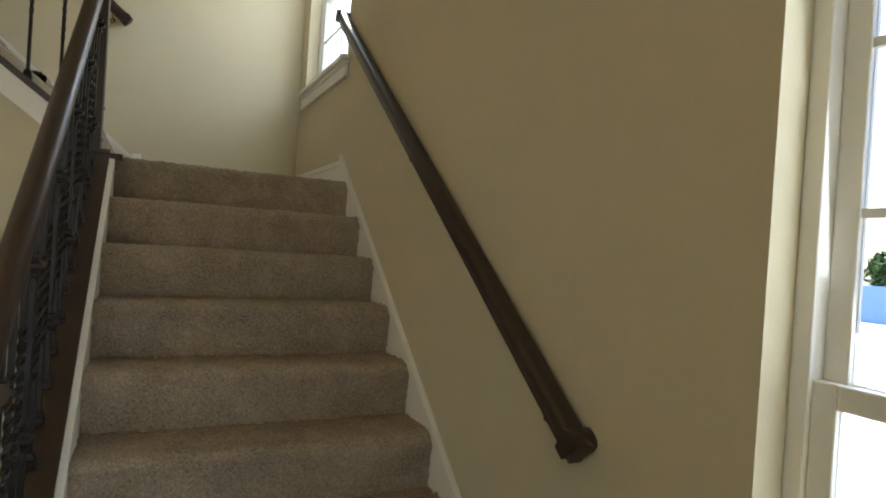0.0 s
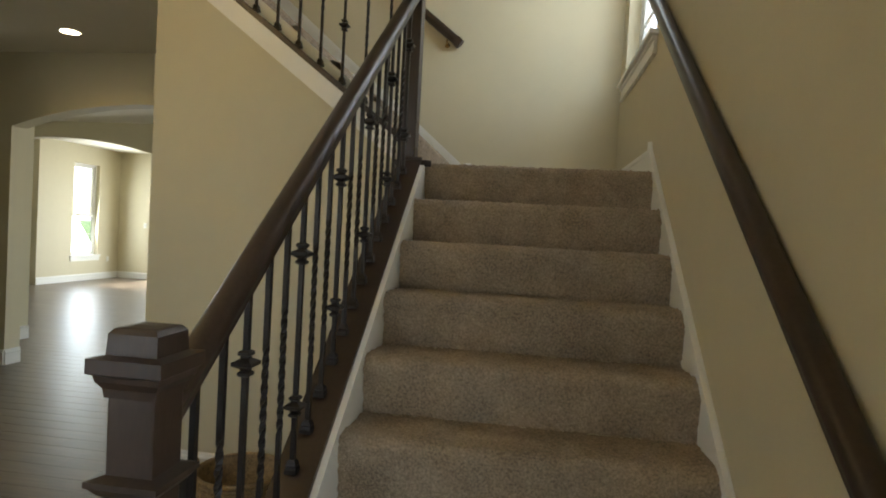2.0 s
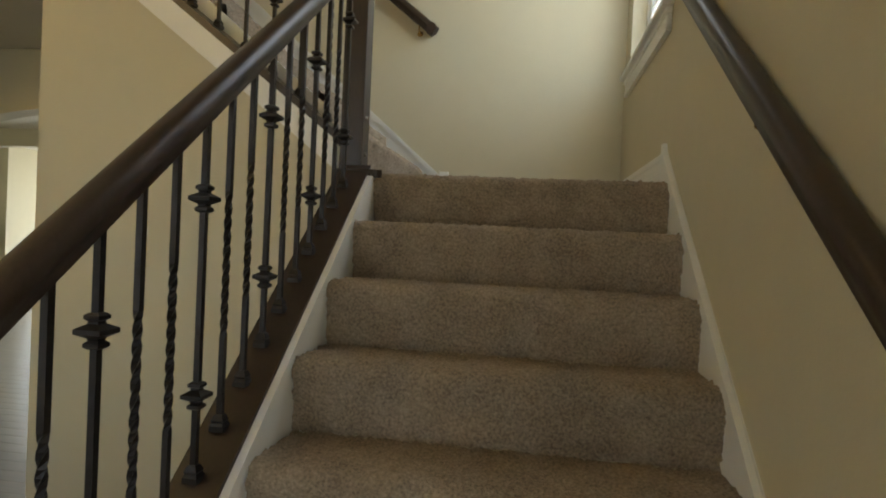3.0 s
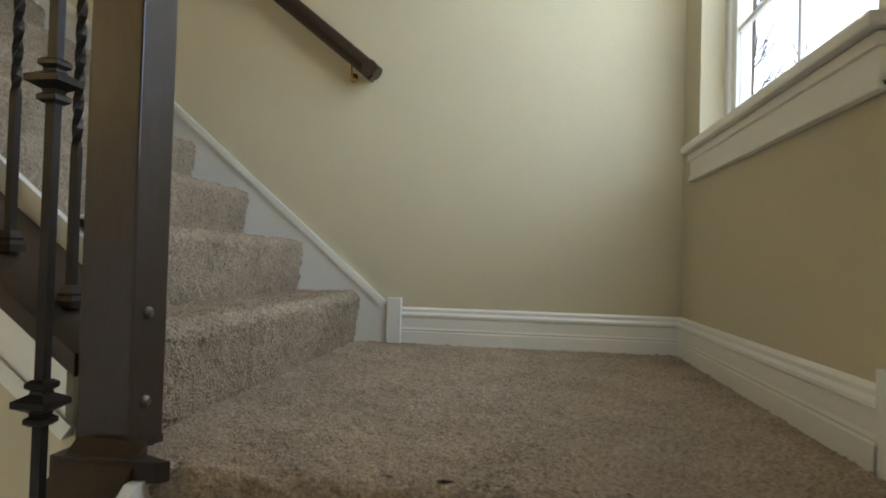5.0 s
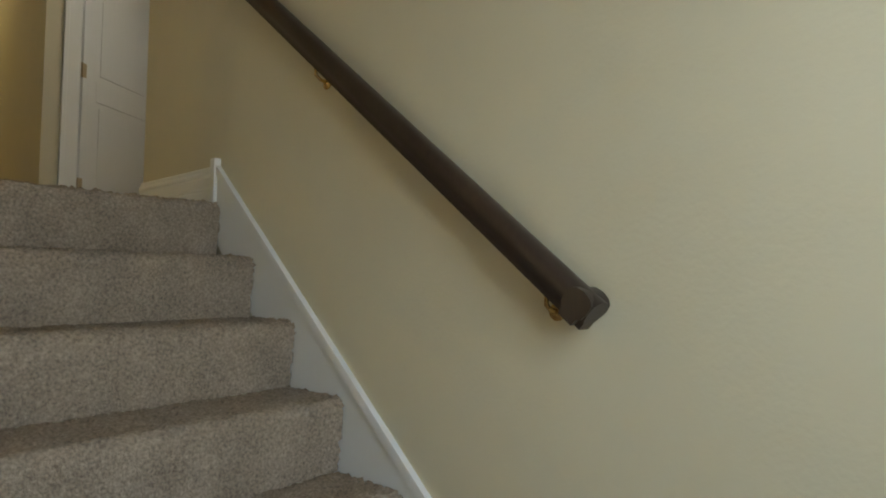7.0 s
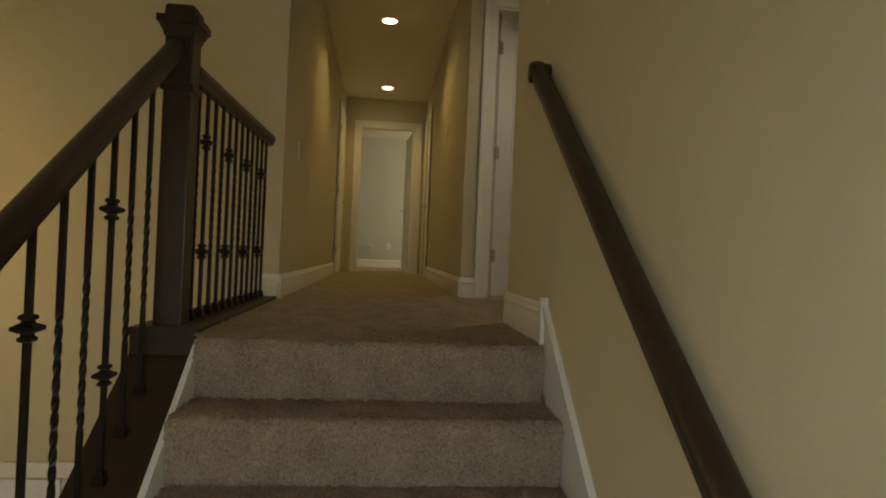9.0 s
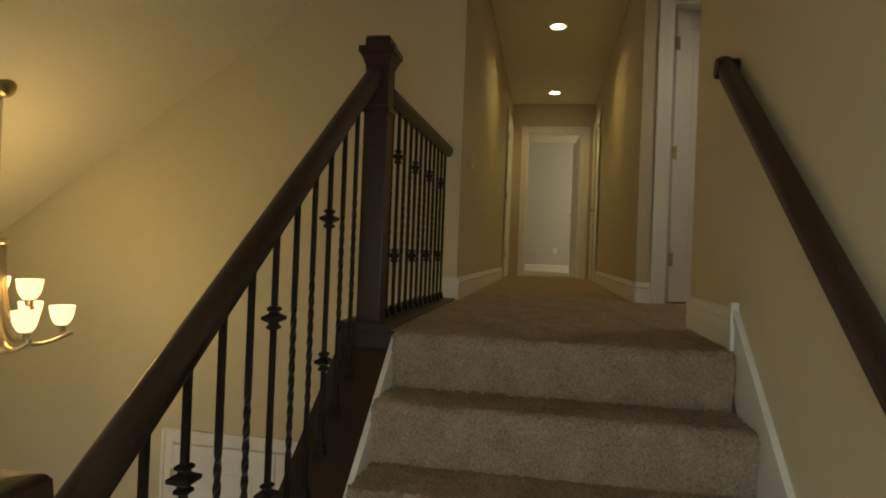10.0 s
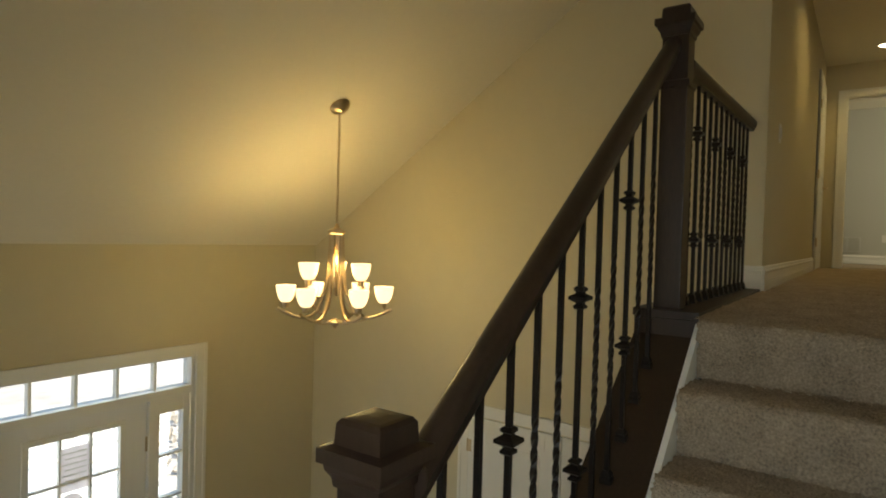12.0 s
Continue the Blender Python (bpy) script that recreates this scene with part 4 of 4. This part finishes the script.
cup = mesh_of("cup", lathe(bmesh.new(), [(0.010, -0.028), (0.020, -0.024), (0.022, 0.0), (0.024, 0.012)], 18), NICKEL)
sb = lathe(bmesh.new(), [(0.022, 0.008), (0.034, 0.016), (0.048, 0.040), (0.056, 0.070), (0.060, 0.100), (0.0605, 0.112), (0.057, 0.112), (0.052, 0.070), (0.030, 0.020)], 28)
shade = mesh_of("shade", sb, SHADE)
shade.shade_smooth()
for i in range(9):
    low = i < 6
    a = math.radians(60 * i + 12) if low else math.radians(120 * (i - 6) + 102)
    rad, zz = (0.30, 0.155) if low else (0.18, 0.30)
    c, s = math.cos(a), math.sin(a)
    if low:
        p = [(0.035, 0.60), (0.05, 0.10), (0.10, -0.02), (rad + 0.05, zz - 0.03)]
    else:
        p = [(0.035, 0.60), (0.03, 0.16), (0.10, 0.14), (rad + 0.02, zz - 0.03)]
    pts = bez([(CX + r * c, CY + r * s, CZ + z) for r, z in p])
    arm = part("arm", tube(bmesh.new(), pts, 0.011, 8), NICKEL, ch, "curved nickel arm")
    smooth(arm, 60)
    if low:
        part("strut", tube(bmesh.new(), bez([(CX + 0.04 * c, CY + 0.04 * s, CZ + 0.045), (CX + 0.12 * c, CY + 0.12 * s, CZ + 0.03), (CX + 0.2 * c, CY + 0.2 * s, CZ + 0.05), (CX + (rad + 0.04) * c, CY + (rad + 0.04) * s, CZ + zz - 0.035)], 8), 0.005, 6), NICKEL, ch)
    piece("cup", cup, (CX + rad * c, CY + rad * s, CZ + zz), ch, "nickel lamp cup")
    piece("shade", shade, (CX + rad * c, CY + rad * s, CZ + zz), ch, "lit frosted glass bell shade")

# ---- recessed lights and small fittings ----


def can_light(x, y, z):
    th = thing("recessed_light", (x, y, z), "lit round recessed ceiling light with white trim", "ceiling light", "recessed lights")
    bm = lathe(bmesh.new(), [(0.085, -0.001), (0.085, -0.006), (0.070, -0.009), (0.066, -0.002)], 28, centre=(x, y, z))
    part("trim_ring", bm, PLASTIC, th, "white trim ring")
    part("lamp_disc", lathe(bmesh.new(), [(0.064, -0.010), (0.05, -0.013), (0.02, -0.015)], 28, centre=(x, y, z)), CAN, th, "glowing lamp")
    return th


for cx in (-5.05, -7.34):
    can_light(cx, 0.77, ZC)
can_light(-2.97, 1.14, ZLOW)
can_light(-2.85, 2.1, ZC)


def plate(name, axis, at, s, label, cat, w=0.07, h=0.115):
    """A wall plate: s is the way it looks along axis."""
    x, y, z = at
    th = thing(name, at, label, cat)
    def bx(bm, d0, d1, a, b, c, d, bev=0.002):
        if axis == "x":
            return box(bm, (x + s * d0, y + a, z + c), (x + s * d1, y + b, z + d), bev)
        return box(bm, (x + a, y + s * d0, z + c), (x + b, y + s * d1, z + d), bev)
    part("cover", bx(bmesh.new(), 0.0, 0.006, -w / 2, w / 2, -h / 2, h / 2), PLASTIC, th)
    if cat == "switch":
        part("toggle", bx(bmesh.new(), 0.006, 0.013, -0.016, 0.016, -0.032, 0.032), PLASTIC, th)
    else:
        for zz in (-0.028, 0.028):
            part("socket", bx(bmesh.new(), 0.005, 0.008, -0.015, 0.015, zz - 0.013, zz + 0.013), PLASTIC, th)
    return th


det = thing("smoke_detector", (-2.02, 1.20, ZLOW), "white round smoke detector on the passage ceiling", "smoke detector")
part("base", lathe(bmesh.new(), [(0.062, -0.010), (0.062, -0.001)], 24, centre=(-2.02, 1.20, ZLOW)), PLASTIC, det)
part("cover", lathe(bmesh.new(), [(0.018, -0.040), (0.046, -0.034), (0.056, -0.022), (0.058, -0.010)], 24, centre=(-2.02, 1.20, ZLOW)), PLASTIC, det)
plate("light_switch", "y", (-1.62, YF, 4.33), -1, "white switch plate above the wall handrail", "switch")
plate("light_switch", "y", (-4.90, 2.60, 1.17), -1, "white light switch on the wall end", "switch")
plate("light_switch", "y", (-3.6, HALL_Y0, ZU + 0.95), 1, "white light switch in the hallway", "switch")
plate("wall_socket", "x", (-8.43, 8.80, 0.42), 1, "white wall socket below the window", "socket")
plate("wall_socket", "x", (-10.88, 0.90, ZU + 0.40), 1, "white wall socket in the bedroom", "socket")
plate("light_switch", "y", (-7.8, 9.12, 1.17), -1, "white light switch in the dining room", "switch")
vent = thing("wall_vent", (-10.88, 0.42, ZU + 0.30), "white metal return air vent in the bedroom wall", "vent")
bm = bmesh.new()
for a, b, c, d in ((0.24, 0.60, 0.18, 0.20), (0.24, 0.60, 0.40, 0.42), (0.24, 0.26, 0.20, 0.40), (0.58, 0.60, 0.20, 0.40), (0.41, 0.43, 0.20, 0.40)):
    box(bm, (-10.88, a, ZU + c), (-10.868, b, ZU + d))
part("vent_frame", bm, STEEL, vent)
part("vent_back", box(bmesh.new(), (-10.8795, 0.26, ZU + 0.20), (-10.878, 0.58, ZU + 0.40)), GREY, vent)
slat = mesh_of("slat", box(bmesh.new(), (0, -0.16, -0.003), (0.008, 0.16, 0.004)), STEEL)
for i in range(9):
    piece("slat", slat, (-10.878, 0.42, ZU + 0.215 + 0.0215 * i), vent)

# kitchen cupboards seen past the arch
cab = thing("tall_cupboard", (-9.1, 6.590, 0), "white kitchen cupboards with an open counter niche", "cupboard")
part("plinth", box(bmesh.new(), (-9.55, 6.340, 0.0), (-8.65, 6.895, 0.09)), WHITE, cab)
part("base_unit", box(bmesh.new(), (-9.60, 6.290, 0.09), (-8.60, 6.895, 0.88), 0.004), WHITE, cab)
part("worktop", box(bmesh.new(), (-9.62, 6.260, 0.88), (-8.58, 6.895, 0.92), 0.004), WOOD, cab, "dark worktop")
part("wall_unit", box(bmesh.new(), (-9.60, 6.540, 1.36), (-8.60, 6.895, 2.25), 0.004), WHITE, cab)
for a, b in ((-9.58, -9.11), (-9.09, -8.62)):
    part("door", box(bmesh.new(), (a, 6.270, 0.12), (b, 6.289, 0.86), 0.004), WHITE, cab)
    part("door", box(bmesh.new(), (a, 6.520, 1.38), (b, 6.539, 2.23), 0.004), WHITE, cab)

# basket and mat on the foyer floor
BX, BY = -0.74, -0.32
basket = thing("woven_basket", (BX, BY, 0), "brown woven straw basket on the foyer floor", "basket")
bm = lathe(bmesh.new(), [(0.15, 0.0), (0.165, 0.02), (0.20, 0.20), (0.19, 0.20), (0.155, 0.025), (0.01, 0.02)], 40, centre=(BX, BY, 0))
part("body", bm, WICKER, basket)
strand = bmesh.new()
for i in range(9):
    z = 0.015 + 0.021 * i
    r = 0.167 + 0.035 * (z / 0.20)
    pts = [(BX + (r + 0.004 * (-1) ** (k + i)) * math.cos(2 * math.pi * k / 36), BY + (r + 0.004 * (-1) ** (k + i)) * math.sin(2 * math.pi * k / 36), z) for k in range(37)]
    tube(strand, pts, 0.0085, 6)
part("weave", strand, WICKER, basket, "plaited straw strands")
part("rim", tube(bmesh.new(), [(BX + 0.20 * math.cos(2 * math.pi * k / 36), BY + 0.20 * math.sin(2 * math.pi * k / 36), 0.205) for k in range(37)], 0.012, 8), WICKER, basket)
for a in (0.4, 0.4 + math.pi):
    c, d = math.cos(a), math.sin(a)
    pts = [(BX + 0.20 * c - 0.06 * d * math.cos(t), BY + 0.20 * d + 0.06 * c * math.cos(t), 0.205 + 0.055 * math.sin(t)) for t in [math.pi * k / 10 for k in range(11)]]
    part("basket_handle", tube(bmesh.new(), pts, 0.010, 8), WICKER, basket, "looped straw handle")
mat_ob = thing("floor_mat", (-1.22, -0.33, 0), "black rubber boot tray on the wooden floor", "mat")
part("tray", box(bmesh.new(), (-1.42, -0.62, 0.0), (-1.03, -0.06, 0.006), 0.002), BLACK, mat_ob)
bm = bmesh.new()
for a, b in (((-1.42, -0.62), (-1.03, -0.605)), ((-1.42, -0.075), (-1.03, -0.06)), ((-1.42, -0.605), (-1.405, -0.075)), ((-1.045, -0.605), (-1.03, -0.075))):
    box(bm, (*a, 0.004), (*b, 0.018), 0.003)
part("rim", bm, BLACK, mat_ob)

# ---- outside ----
structure("ground", box(bmesh.new(), (-400, -400, -0.7), (400, 400, -0.35)), GROUND, "pale bare building plot ground", "ground")
structure("lawn", box(bmesh.new(), (-140, -6.0, -0.347), (-9.2, 120, -0.335)), LAWN, "green lawn behind the house", "lawn")
structure("porch_slab", box(bmesh.new(), (-3.5, -6.5, -0.349), (1.0, YFR - T - 0.01, -0.05)), GROUND, "pale concrete porch slab", "porch")
fence = tagged(new("blue_fence", mesh_of("blue_fence", box(bmesh.new(), (24.0, -20, -0.35), (24.2, 26, 1.0)), BLUE)), "low blue site fence beyond the window", "fence")


def far_house(x, y, w, d, turn):
    th = thing("far_house", (x, y, -0.35), "brick house with a dark roof across the lawn", "house")
    bm = box(bmesh.new(), (-w / 2, -d / 2, 0), (w / 2, d / 2, 2.9))
    for name, bm, mat in (("wall", bm, BRICK), ("roof", prism(bmesh.new(), [(-d / 2 - 0.4, 2.8), (0, 5.2), (d / 2 + 0.4, 2.8)], "x", -w / 2 - 0.4, w / 2 + 0.4), ROOF)):
        ob = new(name, mesh_of(name, bm, mat))
        ob.parent = th
    for i in range(4):
        u = -w / 2 + w * (i + 0.5) / 4
        for s in (-1, 1):
            ob = new("window", mesh_of("window", box(bmesh.new(), (u - 0.6, s * d / 2 - 0.02, 0.9), (u + 0.6, s * d / 2 + 0.03, 2.2)), WHITE))
            ob.parent = th
    th.rotation_euler = (0, 0, radians(turn))


far_house(-62, 52, 18, 9, 48)
far_house(-84, 36, 16, 9, 70)


def tree(x, y, h, seed, label):
    rnd = random.Random(seed)
    th = thing("tree", (x, y, -0.35), label, "tree")
    part("trunk", tube(bmesh.new(), [(x, y, -0.35), (x + 0.05, y, h * 0.3), (x, y + 0.05, h * 0.6)], 0.09, 8), BARK, th)
    bm = bmesh.new()
    for _ in range(900):
        a, b, r = rnd.uniform(0, 6.283), rnd.uniform(-1, 1), rnd.random() ** 0.4
        c = Vector((x + r * h * 0.34 * math.cos(a) * math.sqrt(1 - b * b), y + r * h * 0.34 * math.sin(a) * math.sqrt(1 - b * b), h * 0.62 + r * h * 0.36 * b))
        e = Vector((rnd.uniform(-1, 1), rnd.uniform(-1, 1), rnd.uniform(-1, 1))).normalized() * 0.16
        g = e.cross(Vector((rnd.uniform(-1, 1), rnd.uniform(-1, 1), 1))).normalized() * 0.1
        bm.faces.new([bm.verts.new(c + q) for q in (-e, g, e, -g)])
    part("crown", bm, LEAF, th)


tree(27.0, 10.6, 2.5, 4, "small leafy green tree outside")
tree(28.5, 13.2, 2.2, 5, "small leafy green tree outside")


def bare_tree(x, y, h, seed):
    rnd = random.Random(seed)
    th = thing("bare_tree", (x, y, -0.35), "leafless grey tree outside the landing window", "tree")
    part("trunk", tube(bmesh.new(), [(x, y, -0.35), (x + 0.06, y, h * 0.25), (x - 0.04, y + 0.05, h * 0.55), (x, y, h * 0.95)], 0.06, 7), BARK, th)
    bm = bmesh.new()
    for i in range(46):
        z = h * rnd.uniform(0.22, 0.92)
        a, ln = rnd.uniform(0, 6.283), h * rnd.uniform(0.10, 0.30) * (1.15 - z / h)
        p = Vector((x, y, z))
        d = Vector((math.cos(a), math.sin(a), rnd.uniform(0.7, 1.5))).normalized()
        q = [p, p + d * ln * 0.5, p + d * ln + Vector((0, 0, ln * 0.2))]
        tube(bm, q, 0.018, 5)
        for _ in range(3):
            e = (d + Vector((rnd.uniform(-1, 1), rnd.uniform(-1, 1), rnd.uniform(-0.2, 0.8))) * 0.8).normalized()
            tube(bm, [q[1], q[1] + e * ln * 0.35, q[1] + e * ln * 0.7 + Vector((0, 0, ln * 0.1))], 0.009, 4)
    part("branches", bm, BARK, th)


bare_tree(6.0, 14.5, 9.5, 21)
bare_tree(8.4, 17.5, 9.0, 22)
rub = random.Random(11)
bm = bmesh.new()
for _ in range(420):
    r = rub.uniform(0.03, 0.13)
    a, d = rub.uniform(0, 6.283), rub.random() ** 0.6 * 2.6
    x, y = -2.6 + d * math.cos(a) * 1.5, -9.6 + d * math.sin(a)
    m = Matrix.Translation((x, y, -0.35 + max(0.0, 0.45 - 0.17 * d) + r * 0.3)) @ Euler([rub.uniform(0, 6) for _ in range(3)]).to_matrix().to_4x4() @ Matrix.Diagonal((r, r * rub.uniform(0.5, 0.9), r * rub.uniform(0.4, 0.8), 1))
    bmesh.ops.create_icosphere(bm, subdivisions=1, radius=1, matrix=m)
for v in bm.verts:
    v.co += Vector((rub.uniform(-1, 1), rub.uniform(-1, 1), rub.uniform(-1, 1))) * 0.02
tagged(new("rubble_mound", mesh_of("rubble_mound", bm, STONE)), "brown mound of earth and broken stone outside", "rubble", kind="stuff")

# ---- plank floor ----
structure("floor_base", box(bmesh.new(), (-11.0, YFR - T, -0.3), (XR, 9.27, -0.016)), BLACK, "dark subfloor under the planks", "floor")
floor = thing("floor", (-3, 0, -0.016), "grey brown hardwood plank floor", "floor", kind="structure")
rnd = random.Random(7)
PW = 0.125
lengths = (0.9, 1.2, 1.5, 1.8)
boards = {ln: mesh_of("plank", box(bmesh.new(), (0.0008, 0.0008, -0.014), (ln - 0.0008, PW - 0.0008, 0.0), 0.0012), PLANK) for ln in lengths}
rest = bmesh.new()
count = 0
row = 0
y = YFR
while y < 9.05:
    x = -8.9 - rnd.random()
    end = XR if y < 1.6 else 0.84
    while x < end:
        ln = rnd.choice(lengths)
        near = 0.0 < y < 7.0 and -7.2 < x < -2.2 and x + 0.45 * y > -4.6 and count < 290
        if near:
            piece("plank", boards[ln], (x, y, 0), floor)
            count += 1
        elif not (x > -0.3 and -1.5 < y < 1.4):
            box(rest, (x + 0.0008, y + 0.0008, -0.014), (min(x + ln, end) - 0.0008, y + PW - 0.0008, 0.0))
        x += ln
    y += PW
ob = part("plank_field", rest, PLANK, floor, "grey brown hardwood planks")
ob["kind"] = "stuff"

for ob in bpy.data.objects:
    if ob.type == "MESH" and ob.name.split(".")[0] in ("handrail", "rail", "return", "bracket", "hub", "finial", "cup", "canopy", "rim", "basket_handle", "weave", "body", "trunk"):
        smooth(ob, 50)
